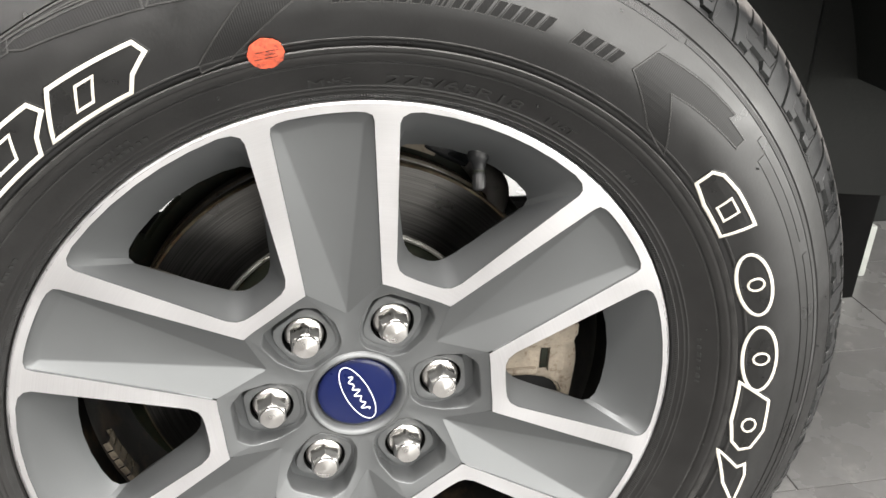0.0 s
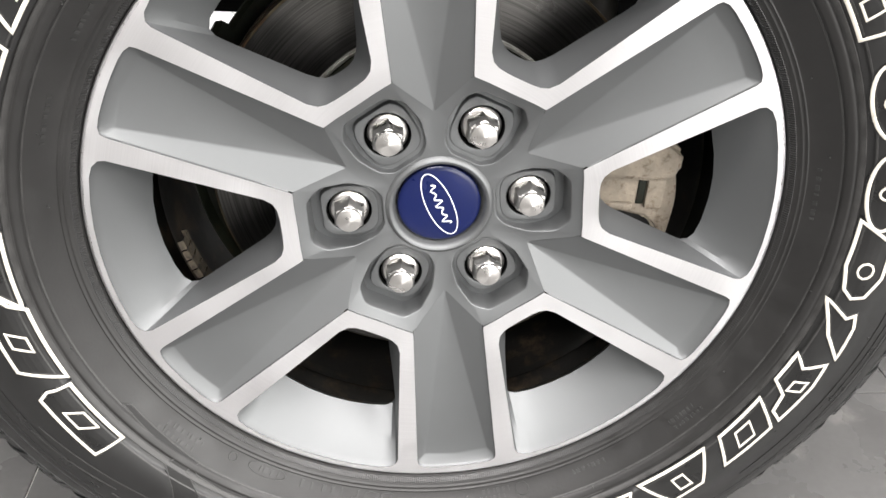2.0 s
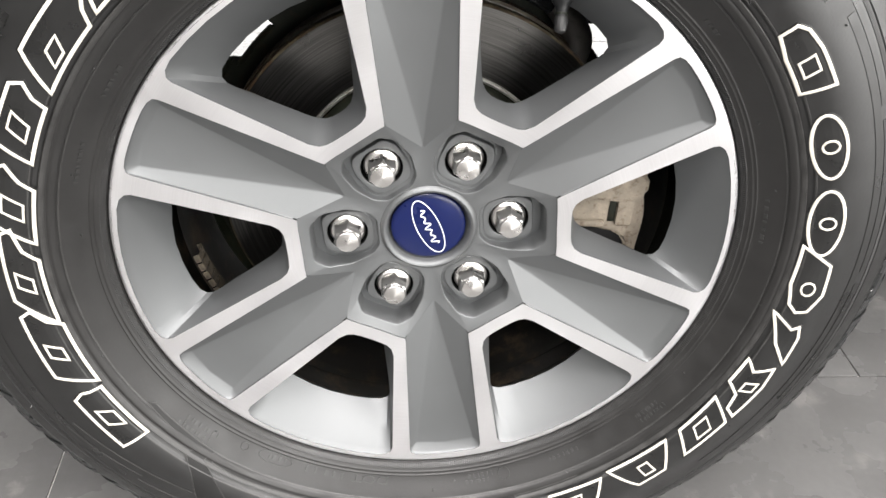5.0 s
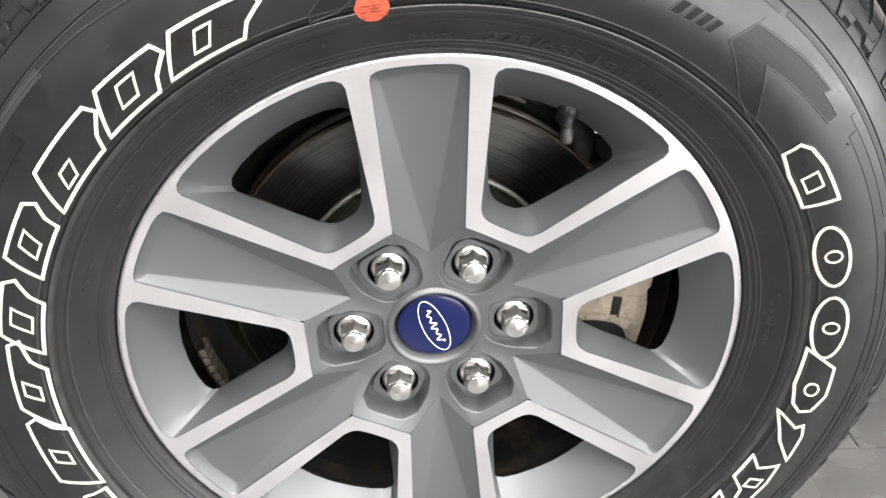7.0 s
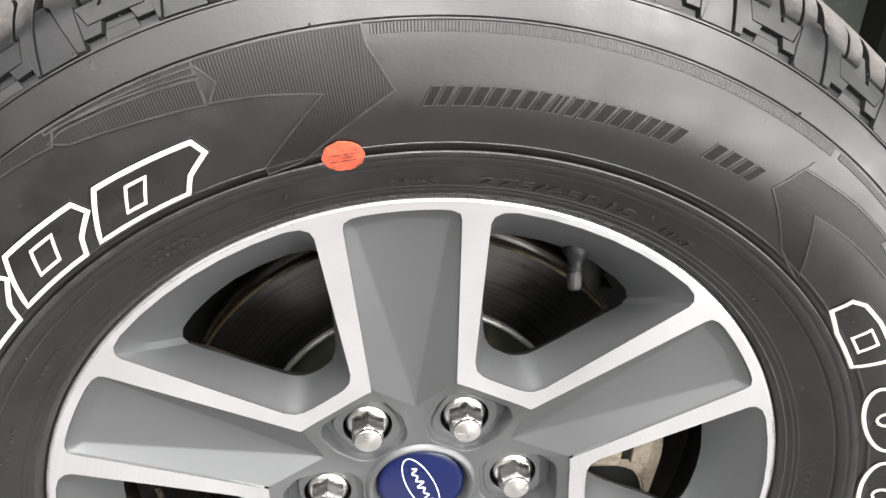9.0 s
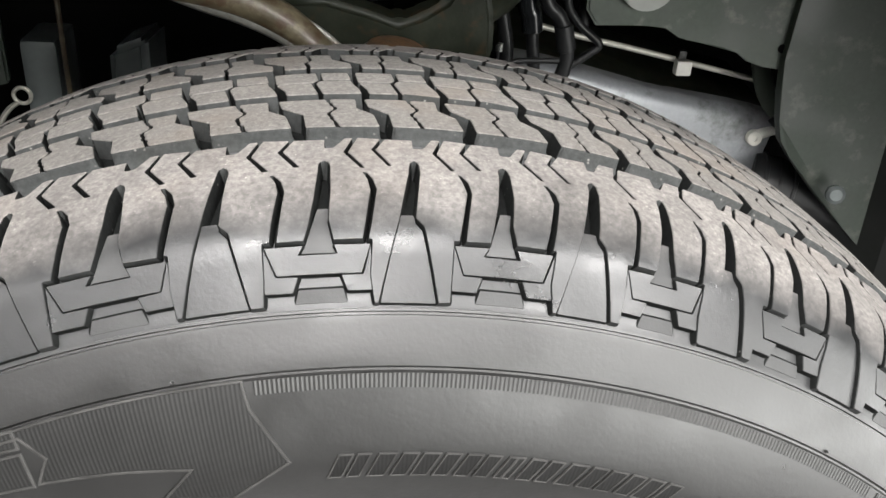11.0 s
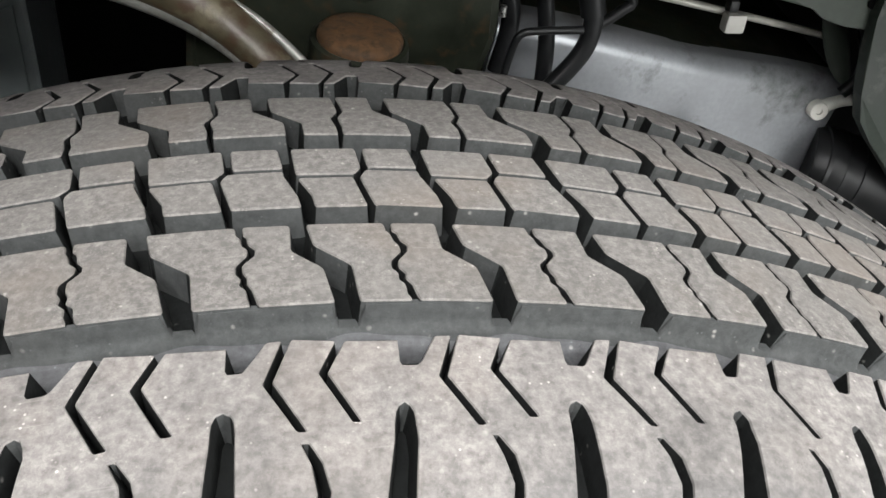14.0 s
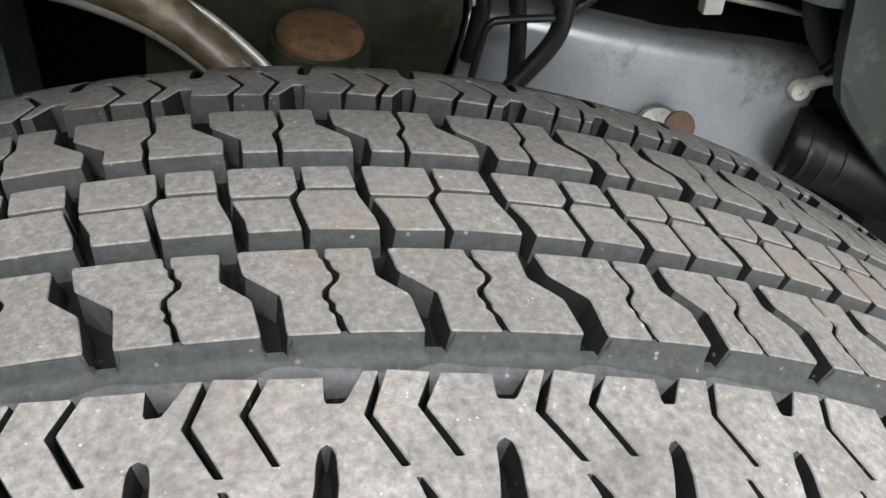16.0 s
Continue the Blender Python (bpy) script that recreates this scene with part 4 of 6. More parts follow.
def slab(outline, k, side=1, cuts=(), high=0.0, edge=0.4, draft=1.0, out=0.0, curve=0.5):
    """A block of rubber: outline of (part of the pitch, way along the section), bent onto the tyre."""
    wide = abs(pitch_angle(k, 0) - pitch_angle(k, 0.999)) * math.pi / 180 * 405
    bm = bmesh.new()
    pts = []
    wear = random.Random(k * 31 + len(outline) + int(outline[0][1]))
    for p, s in outline:
        free = 0.03 < p < 0.97
        q = (p * wide + (wear.uniform(-0.22, 0.22) if free else 0.0), s + (wear.uniform(-0.18, 0.18) if free else 0.0))
        if not pts or math.hypot(q[0] - pts[-1][0], q[1] - pts[-1][1]) > 0.05:
            pts.append(q)
    if sum(x0 * y1 - x1 * y0 for (x0, y0), (x1, y1) in zip(pts, pts[1:] + pts[:1])) < 0:
        pts.reverse()
    soft = []
    for i, p in enumerate(pts):
        a, b, c = Vector(pts[i - 1]), Vector(p), Vector(pts[(i + 1) % len(pts)])
        d = min(curve, 0.3 * (a - b).length, 0.3 * (c - b).length)
        if d < 0.25 or (a - b).angle(c - b) > 2.6 or min(abs(b.x), abs(b.x - wide)) < 0.05:
            soft.append(p)
        else:
            u, w = b + (a - b).normalized() * d, b + (c - b).normalized() * d
            m = (u + w) * 0.22 + b * 0.56
            soft += [tuple(u), tuple(m), tuple(w)]
    pts = soft
    top = bm.faces.new([bm.verts.new((x, y, 0)) for x, y in pts])
    bmesh.ops.inset_region(bm, faces=[top], thickness=edge * 0.4, depth=0.0, use_even_offset=True, use_boundary=True)
    shelf = set(top.verts)
    bmesh.ops.inset_region(bm, faces=[top], thickness=edge * 0.6, depth=0.0, use_even_offset=True, use_boundary=True)
    inner = set(top.verts)
    for v in bm.verts:
        if v not in inner:
            joined = min(abs(v.co.x), abs(v.co.x - wide)) < (edge * 0.5 if v in shelf else 0.05)
            v.co.z = 0.0 if joined else -edge * 0.3 if v in shelf else -edge
    g = bmesh.ops.extrude_edge_only(bm, edges=[e for e in bm.edges if e.is_boundary])["geom"]
    push = {}
    m = len(pts)
    for i in range(m):
        a, b, c = (Vector(pts[j % m]) for j in (i - 1, i, i + 1))
        n1, n2 = (b - a).normalized(), (c - b).normalized()
        n = Vector((n1.y + n2.y, -n1.x - n2.x))
        push[(round(b.x, 2), round(b.y, 2))] = n.normalized() if n.length > 0.4 else Vector((0, 0))
    for v in g:
        if isinstance(v, bmesh.types.BMVert):
            d = push.get((round(v.co.x, 2), round(v.co.y, 2)), Vector((0, 0))) * draft
            v.co = (v.co.x + d.x, v.co.y + d.y, -9.0)
    bm.normal_update()
    # cross-groove walls take the shade-dark rubber, rib sides the paler one
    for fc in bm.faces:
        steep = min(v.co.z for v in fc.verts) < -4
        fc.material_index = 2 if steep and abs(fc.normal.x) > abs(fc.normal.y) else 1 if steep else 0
    lo, hi = min(p[1] for p in pts), max(p[1] for p in pts)
    x0, x1 = min(p[0] for p in pts), max(p[0] for p in pts)
    for y in cuts:
        if lo + 0.5 < y < hi - 0.5:
            bmesh.ops.bisect_plane(bm, geom=list(bm.verts) + list(bm.edges) + list(bm.faces), plane_co=(0, y, 0), plane_no=(0, 1, 0), dist=0.0001)
    n = 3 if x1 - x0 > 20 else 2
    for i in range(1, n):
        bmesh.ops.bisect_plane(bm, geom=list(bm.verts) + list(bm.edges) + list(bm.faces), plane_co=(x0 + (x1 - x0) * i / n, 0, 0), plane_no=(1, 0, 0), dist=0.0001)
    bmesh.ops.triangulate(bm, faces=[fc for fc in bm.faces if len(fc.verts) > 4])
    for v in bm.verts:
        s, p = v.co.y, v.co.x / wide
        h = -depth_at(s) - 0.3 if v.co.z < -4 else high + v.co.z
        v.co = on_tyre_fast(pitch_angle(k, p if side > 0 else 1 - p), (s + out) * side, h)
    bmesh.ops.recalc_face_normals(bm, faces=bm.faces)
    return bm


SHOULDER_CUTS = [ES(22), ES(13.4), ES(8), ES(4), ES(0), ES(-3.5), ES(-7.5), RS(396.5), RS(394), RS(391), RS(388), RS(384), RS(380), RS(376)]
REST = {"top": bmesh.new(), "side": bmesh.new()}


def tread_piece(name, bm, k, mats, shade):
    mid = (pitch_angle(k, 0.5) + 180) % 360 - 180
    if 48 < mid < 130:
        part(name, bm, mats, tyre, smooth=24)
    else:
        me = bpy.data.meshes.new("rest")
        bm.to_mesh(me)
        bm.free()
        REST[shade].from_mesh(me)
        bpy.data.meshes.remove(me)


for k in range(PITCHES):
    left_t = k % 2 == 1
    for side in (1, -1):
        is_t = left_t if side > 0 else not left_t
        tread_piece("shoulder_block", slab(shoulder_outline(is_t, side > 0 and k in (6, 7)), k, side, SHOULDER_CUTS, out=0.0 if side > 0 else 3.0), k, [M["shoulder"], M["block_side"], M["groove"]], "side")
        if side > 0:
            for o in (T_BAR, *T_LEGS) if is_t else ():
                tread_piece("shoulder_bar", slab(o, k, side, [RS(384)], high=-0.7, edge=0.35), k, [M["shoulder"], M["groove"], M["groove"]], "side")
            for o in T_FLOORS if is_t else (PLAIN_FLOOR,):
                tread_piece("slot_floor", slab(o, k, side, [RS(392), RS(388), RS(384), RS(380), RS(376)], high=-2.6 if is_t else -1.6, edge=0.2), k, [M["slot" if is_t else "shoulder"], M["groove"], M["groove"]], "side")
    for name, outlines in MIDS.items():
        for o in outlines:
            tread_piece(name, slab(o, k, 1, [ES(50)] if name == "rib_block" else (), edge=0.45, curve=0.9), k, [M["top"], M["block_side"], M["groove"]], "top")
bm = bmesh.new()
rows = []
for i in range(PITCHES * 24):
    k, p = divmod(i / 24, 1.0)
    wave = 1.0 * math.sin((p - 0.62) * 2 * math.pi) + 0.5 * math.sin((p - 0.6) * 4 * math.pi) + 0.3 * math.sin((k * 7 + p) * 4.1)
    y0 = 33.6 + wave
    low = 6.4 if 0.65 < p < 0.80 else 0.0
    rows.append([bm.verts.new(on_tyre_fast(pitch_angle(int(k), p), ES(y), -max(h, low if y > 36 else 0.0)))
                 for y, h in ((28.7, 8.5), (29.6, 8.3), (y0 - 1.5, 8.2), (y0 - 0.7, 7.8), (y0 - 0.2, 7.2), (y0 + 0.3, 6.9), (y0 + 0.9, 6.9), (36.6, 6.0), (37.4, 4.4), (37.9, 2.4), (38.2, 1.0), (39.4, 0.9))])
for p, q in zip(rows, rows[1:] + rows[:1]):
    for j in range(11):
        f = bm.faces.new((p[j], p[j + 1], q[j + 1], q[j]))
        # slope darker than the floor: its shade is put into the rubber's colour
        f.material_index = 0 if j < 6 else 1
bmesh.ops.recalc_face_normals(bm, faces=bm.faces)
part("groove_floor", bm, [M["groove_floor"], M["block_side"]], tyre, "smooth wavy floor of the wide outer groove", smooth=50)
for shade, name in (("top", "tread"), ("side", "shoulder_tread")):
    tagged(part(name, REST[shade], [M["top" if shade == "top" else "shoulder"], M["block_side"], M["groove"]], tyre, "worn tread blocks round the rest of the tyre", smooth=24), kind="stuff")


# ---- raised marks on the sidewall ----
def wall_point(deg, r, h):
    s = s_of_r(r)
    return on_tyre_fast(deg, s, h)


def outline_mark(bm, pts, w=2.35, h=0.9, rounded=True):
    """A raised closed line round an outline of (angle, radius)."""
    rm = 303.0
    flat = [Vector((-radians(a) * rm, r)) for a, r in pts]
    line = []
    for i, p in enumerate(flat):
        q = flat[(i + 1) % len(flat)]
        n = max(1, int((q - p).length / 4))
        line += [(p.lerp(q, j / n), j == 0) for j in range(n)]
    rows = []
    m = len(line)
    for i in range(m):
        p, q, r = line[i - 1][0], line[i][0], line[(i + 1) % m][0]
        a, b = (q - p).normalized(), (r - q).normalized()
        n1, n2 = Vector((-a.y, a.x)), Vector((-b.y, b.x))
        t = n1 + n2
        t = t / max(0.5, t.length_squared / 2)
        row = []
        for f, hh in ((-0.5, 0.0), (-0.5, h - 0.2), (-0.36, h), (0.36, h), (0.5, h - 0.2), (0.5, 0.0)):
            c = q + t * (w * f)
            row.append(bm.verts.new(wall_point(math.degrees(-c.x / rm), c.y, hh)))
        rows.append(row)
    for i in range(m):
        p, q = rows[i], rows[(i + 1) % m]
        for j in range(5):
            bm.faces.new((p[j], p[j + 1], q[j + 1], q[j]))


def fill_mark(bm, pts, h=0.5, lift=0.0):
    """A raised flat panel inside an outline of (angle, radius)."""
    rm = 303.0
    f = bm.faces.new([bm.verts.new((-radians(a) * rm, r, 0)) for a, r in pts])
    x0, x1, y0, y1 = (fn(v.co[i] for v in f.verts) for i in (0, 1) for fn in (min, max))
    for ax, lo, hi in ((0, x0, x1), (1, y0, y1)):
        n = max(1, int((hi - lo) / 4))
        for i in range(1, n):
            co, no = [0, 0, 0], [0, 0, 0]
            co[ax], no[ax] = lo + (hi - lo) * i / n, 1
            bmesh.ops.bisect_plane(bm, geom=list(bm.verts) + list(bm.edges) + list(bm.faces), plane_co=co, plane_no=no, dist=1e-5)
    g = bmesh.ops.extrude_edge_only(bm, edges=[e for e in bm.edges if e.is_boundary])["geom"]
    low = {v for v in g if isinstance(v, bmesh.types.BMVert)}
    for v in bm.verts:
        v.co = wall_point(math.degrees(-v.co.x / rm), v.co.y, lift - 0.2 if v in low else lift + h)
    bmesh.ops.recalc_face_normals(bm, faces=bm.faces)


def oval(a, r, da, dr, n=28, lean=0.0):
    return [(a + da * math.cos(2 * math.pi * i / n) + lean * math.sin(2 * math.pi * i / n), r + dr * math.sin(2 * math.pi * i / n)) for i in range(n)]


# Large raised shapes, each a white outline with a smaller white outline in it.
def block_shape(a0, a1, lean, r0=290.5, r1=315.5, clip=0.7):
    """A slanted block with clipped corners, from angle a0 to a1."""
    return [(a0, r0), (a0 + lean, r1), (a1 + lean + clip, r1), (a1 + lean, r1 - 7), (a1 + lean * 0.35, r0 + 9), (a1, r0)]


def slot_shape(a, da=1.0, dr=5.5, r=303, lean=-0.8):
    return [(a + da - lean, r - dr), (a + da + lean, r + dr), (a - da + lean, r + dr), (a - da - lean, r - dr)]


SHAPES = [
    (block_shape(126.8, 116.6, -3.6, 294, 318.5), slot_shape(120.6, 1.0, 6, 306)),
    (block_shape(137.8, 128.9, -3.8, 293, 318.2), slot_shape(131.4, 1.3, 6, 306)),
    (block_shape(150.8, 139.8, -4.0, 291.4, 317), slot_shape(145.0, 1.2, 4.5, 300)),
    (block_shape(162.0, 153.2, -2.6, 291.2, 315.5), slot_shape(156.8, 1.2, 6, 303)),
    (block_shape(175.3, 166.4, -3.8, 288.4, 314.0), slot_shape(169.2, 1.3, 6.5, 301)),
    (block_shape(189.8, 178.2, -5.6, 288.6, 310.4), slot_shape(181.6, 1.2, 5, 300)),
    (block_shape(202.4, 190.2, -3.8, 287.0, 311.0), slot_shape(194.6, 1.2, 5, 300)),
    (block_shape(215.6, 203.6, -0.6, 288.6, 310.4), slot_shape(209.4, 1.6, 5, 299)),
    ([(41.2, 293.0), (41.5, 305), (40.2, 309.8), (37, 312.4), (31.3, 312.8), (31.5, 289.6), (37.5, 289.6)], slot_shape(35.2, 1.2, 5.5, 301, 0.2)),
    (oval(22.0, 301.3, 5.2, 11.6), oval(22.0, 302.0, 1.0, 5.6, 12)),
    (oval(9.1, 301.3, 5.6, 12.0), oval(9.1, 302.0, 1.0, 5.6, 12)),
    ([(4.8, 289.2), (1.7, 312.0), (-3.6, 314.2), (-6.8, 308), (-7.4, 300), (-6.2, 293.2), (-2.5, 288.6)], oval(-2.8, 301.5, 1.2, 5.0, 10)),
    ([(-8.2, 285.4), (-10.6, 304.0), (-9.8, 309), (-11.8, 313), (-17.2, 315), (-15.4, 306.0), (-13.9, 299.0)], None),
    ([(-18.5, 289.0), (-20.4, 298.5), (-18.4, 311.4), (-22.4, 314), (-29.4, 312.4), (-28.6, 303), (-25.6, 299.8), (-24.1, 288.6)], slot_shape(-23.4, 0.9, 4.5, 304, 0.4)),
    ([(-28.1, 289.2), (-31.0, 312.4), (-40.1, 313.0), (-37.4, 290.6)], slot_shape(-34.3, 1.5, 5.5, 301.5, -0.6)),
    ([(-40.6, 290.4), (-44.5, 315.0), (-49.8, 316), (-53.0, 289.2)], slot_shape(-46.9, 1.0, 5.5, 303.5, 0.1)),
    ([(-54.8, 291.6), (-58.2, 315.2), (-65.0, 315.4), (-66.4, 303), (-65.0, 290.2)], slot_shape(-61.0, 1.2, 5.5, 304, -0.4)),
]
for outer, inner in SHAPES:
    bm = bmesh.new()
    fill_mark(bm, outer, 0.35)
    bm2 = bmesh.new()
    outline_mark(bm2, outer)
    rim_bm = bmesh.new()
    outline_mark(rim_bm, outer, 4.6, 0.55)
    part("shape_step", rim_bm, M["raised"], tyre, "raised black step round a white outline", smooth=40)
    mark = part("sidewall_shape", bm2, M["white"], tyre, "raised white outline on the sidewall", smooth=40)
    part("panel", bm, M["raised"], tyre, "raised black panel inside a white outline")
    if inner:
        bm3 = bmesh.new()
        outline_mark(bm3, inner, 1.5, 1.1)
        part("inner_shape", bm3, M["white"], tyre, "small raised white outline", smooth=40)


# Product name above the rim: plain slanted bars.
def bar_mark(a0, a1, r0, r1, lean):
    return [(a0, r0), (a0 - lean, r1), (a1 - lean, r1), (a1, r0)]


LETTER_BARS = [(93.8, 91.9), (91.3, 88.9), (88.5, 86.2), (85.7, 83.6), (83.0, 82.1), (81.5, 79.4), (78.8, 76.3), (75.9, 73.5), (73.1, 70.7), (67.5, 64.7), (64.2, 61.9)]
for a0, a1 in LETTER_BARS:
    w = a0 - a1
    for b0, b1 in ((a0, a0 - 0.40 * w), (a0 - 0.62 * w, a1 + 0.02 * w)):
        bm = bmesh.new()
        fill_mark(bm, bar_mark(b0, b1, 313.4, 322.4, 0.8), 0.6)
        bar = part("raised_bar", bm, M["letter"], tyre, "raised black ribbed bar")
        bm = bmesh.new()
        outline_mark(bm, bar_mark(b0 + 0.05, b1 - 0.05, 313.2, 322.6, 0.8), 0.5, 0.9)
        part("bar_rim", bm, M["edge"], bar, "thin pale edge drawn as if lit", smooth=40)

# Knurled arrow bands and the smooth step lines beside them.
BANDS = [
    [(98.2, 349.4), (98.0, 342), (96.1, 321.2), (105.4, 290.2), (108.9, 288.0), (108.8, 293.2), (102.0, 323.6), (106.0, 327.9), (110.9, 331.8), (109.9, 339.4), (111.0, 348.3), (124, 349.2), (124, 351), (98.2, 351)],
    [(111.2, 331.5), (118.1, 336.4), (122.7, 340.6), (124.2, 345.6), (122.8, 347.2), (117.5, 345.6), (111.2, 343.2)],
    [(111.2, 345.2), (117.5, 347.6), (123.3, 349.4), (124.0, 343.6), (131, 346.8), (138, 347.4), (152, 348.4), (152, 350.6), (136, 351.4), (124, 351.4), (111.2, 351.2)],
    [(57.8, 333.5), (59.3, 316.8), (52.7, 294.7), (49.9, 290.5), (47.5, 288.5), (48.2, 292), (50.9, 304.5), (53.6, 318.9), (50.5, 321.5), (47.1, 323.5), (42, 326), (42, 333.6), (45.5, 334.2), (45.1, 338.3), (50.3, 337.4), (53.9, 335.6)],
    [(-148.4, 273.9), (-141.5, 276.4), (-135.5, 279.3), (-136.3, 285.9), (-133.0, 297.6), (-129.6, 315.3), (-126.8, 332.1), (-122.6, 331), (-124.1, 309.7), (-126.8, 299.8), (-132.0, 284.4), (-132.9, 283.4), (-132.4, 279.0), (-131.8, 274.6), (-139.7, 272.4), (-147.3, 271.0)],
    [(-131.6, 279.6), (-126.4, 280.0), (-118.3, 280.0), (-112, 279.8), (-103, 279.7), (-94.6, 279.8), (-87.6, 279.6), (-80.5, 280.2), (-76.0, 281.6), (-80.6, 283.2), (-87.6, 282.6), (-94.6, 282.5), (-103, 282.6), (-112, 282.8), (-118.0, 283.0), (-126.1, 283.6), (-131.0, 282.0)],
    [(-75.5, 275.3), (-74.2, 284.5), (-77.4, 289.0), (-80.5, 304.0), (-76.5, 316.0), (-70.4, 316.0), (-74.0, 304), (-73.0, 294.0), (-70.5, 288.6), (-71.3, 280.9), (-65.1, 281.0), (-58.7, 280.9), (-58.4, 278.6), (-64.8, 278.3), (-71.7, 278.0)],
]
for pts in BANDS:
    bm = bmesh.new()
    fill_mark(bm, pts, 0.35)
    band = part("arrow_band", bm, M["knurl"], tyre, "knurled black arrow-shaped band")
    bm = bmesh.new()
    outline_mark(bm, pts, 0.9, 0.8)
    part("band_edge", bm, M["edge"], band, "thin pale edge line drawn as if lit", smooth=40)


def band_arc(bm, a0, a1, r0, r1, h):
    fill_mark(bm, [(a0 + (a1 - a0) * i / 60, r0) for i in range(61)] + [(a1 + (a0 - a1) * i / 60, r1) for i in range(61)], h)


for a0, a1, r0, r1 in ((56.2, 97.6, 346.2, 350.6), (-58, 55.4, 347.4, 350.2), (-116, -66, 345.5, 350.2), (137, 228, 344.6, 350.2)):
    bm = bmesh.new()
    band_arc(bm, a0, a1, r0, r1, 0.4)
    part("knurled_ring", bm, M["ribbed"], tyre, "fine ribbed black ring section")
for a0, a1, r0, r1 in ((-40, 38.5, 333.8, 339.5), (25, 40.5, 341.0, 345.2), (0, 23, 341.0, 345.2), (-24, -2, 341.0, 345.2), (144, 175, 331, 338), (178, 220, 332, 338.5)):
    bm = bmesh.new()
    band_arc(bm, a0, a1, r0, r1, 0.45)
    part("step_band", bm, M["raised"], tyre, "smooth raised black band")
bm = bmesh.new()
fill_mark(bm, [(57.7, 334.4), (57.3, 339.5), (54.1, 341.7), (50.8, 342.9), (46, 344.8), (43.8, 343.7), (45.2, 339.2), (50.3, 338.4), (53.9, 336.6)], 0.5)
part("step_band", bm, M["side"], tyre, "smooth glossy raised black band")

# the ring of short ribs beside the rim
RIBS = 870
bm = bmesh.new()
cols = []
for i in range(RIBS):
    for f, up in ((0.0, 0.08), (0.44, 0.08), (0.56, 0.62), (0.88, 0.62)):
        cols.append([bm.verts.new(wall_point((i + f) * 360 / RIBS, r, h * up)) for r, h in ((246.9, -0.4), (247.4, 1.0), (250.2, 1.0), (250.7, -0.4))])
for p, q in zip(cols, cols[1:] + cols[:1]):
    for j in range(3):
        bm.faces.new((p[j], p[j + 1], q[j + 1], q[j]))
bmesh.ops.recalc_face_normals(bm, faces=bm.faces)
part("rib_ring", bm, M["moulded"], tyre, "ring of fine short ribs beside the rim")

# thin moulded lines near the lower shoulder
for line in ([(-152.4, 335.6), (-148.0, 334.0), (-143.7, 331.0), (-138.5, 326.6)], [(-138.2, 334.0), (-134.0, 331.6), (-129.4, 328.6), (-125.2, 325.4)], [(-152.5, 327.5), (-143.4, 321.4), (-136.7, 317.3), (-130.6, 313.8)]):
    bm = bmesh.new()
    fill_mark(bm, [(a, r - 0.45) for a, r in line] + [(a, r + 0.45) for a, r in line[::-1]], 0.6)
    part("moulded_line", bm, M["edge"], tyre, "thin pale moulded line drawn as if lit")

# ring lines paint the sheen of the groove slopes
for r, w, h in ((291.8, 0.8, 0.5), (284.6, 1.9, 0.9), (274.6, 0.5, 0.3)):
    bm = bmesh.new()
    revolve(bm, [(float(np.interp(s_of_r(q), SEC_S, SEC_R)), float(np.interp(s_of_r(q), SEC_S, SEC_Y)) - u) for q, u in ((r - w, 0.0), (r - w * 0.6, h), (r + w * 0.6, h), (r + w, 0.0))], 240)
    part("ring_line", bm, M["edge"], tyre, "thin pale ring line for light caught on a sidewall groove", smooth=50)

for a0, a1 in ((104, 146), (150, 205), (60, 88), (-42, 56)):
    bm = bmesh.new()
    revolve(bm, [(245.2, -15.2), (245.9, -16.6), (246.9, -17.6), (247.4, -17.2)], 60, a0, a1)
    part("bead_dirt", bm, M["bead_dirt"], tyre, "brown dust caught beside the rim", smooth=50)

# red dab of paint
bm = bmesh.new()
fill_mark(bm, [(101.45 + 2.05 * math.cos(2 * math.pi * i / 60) * (1 + 0.025 * math.sin(i * 1.1) + 0.02 * math.sin(i * 2.3)), 289.2 + 9.6 * math.sin(2 * math.pi * i / 60) * (1 + 0.025 * math.sin(i * 0.9 + 1) + 0.02 * math.sin(i * 1.9))) for i in range(60)], 0.35, 1.0)
dab = part("paint_dab", bm, M["red"], tyre, "cracked orange-red round paint dab")
for r0, a0, a1 in ((286.4, 102.9, 100.2), (290.6, 102.6, 100.0), (288.4, 101.6, 100.4)):
    bm = bmesh.new()
    fill_mark(bm, [(a0 + (a1 - a0) * i / 8, r0 + 0.25 * math.sin(i * 2.7)) for i in range(9)] + [(a1 + (a0 - a1) * i / 8, r0 + 0.4 + 0.25 * math.sin((8 - i) * 1.7)) for i in range(9)], 0.06, 1.32)
    part("crack", bm, M["raised"], dab, "thin dark crack")


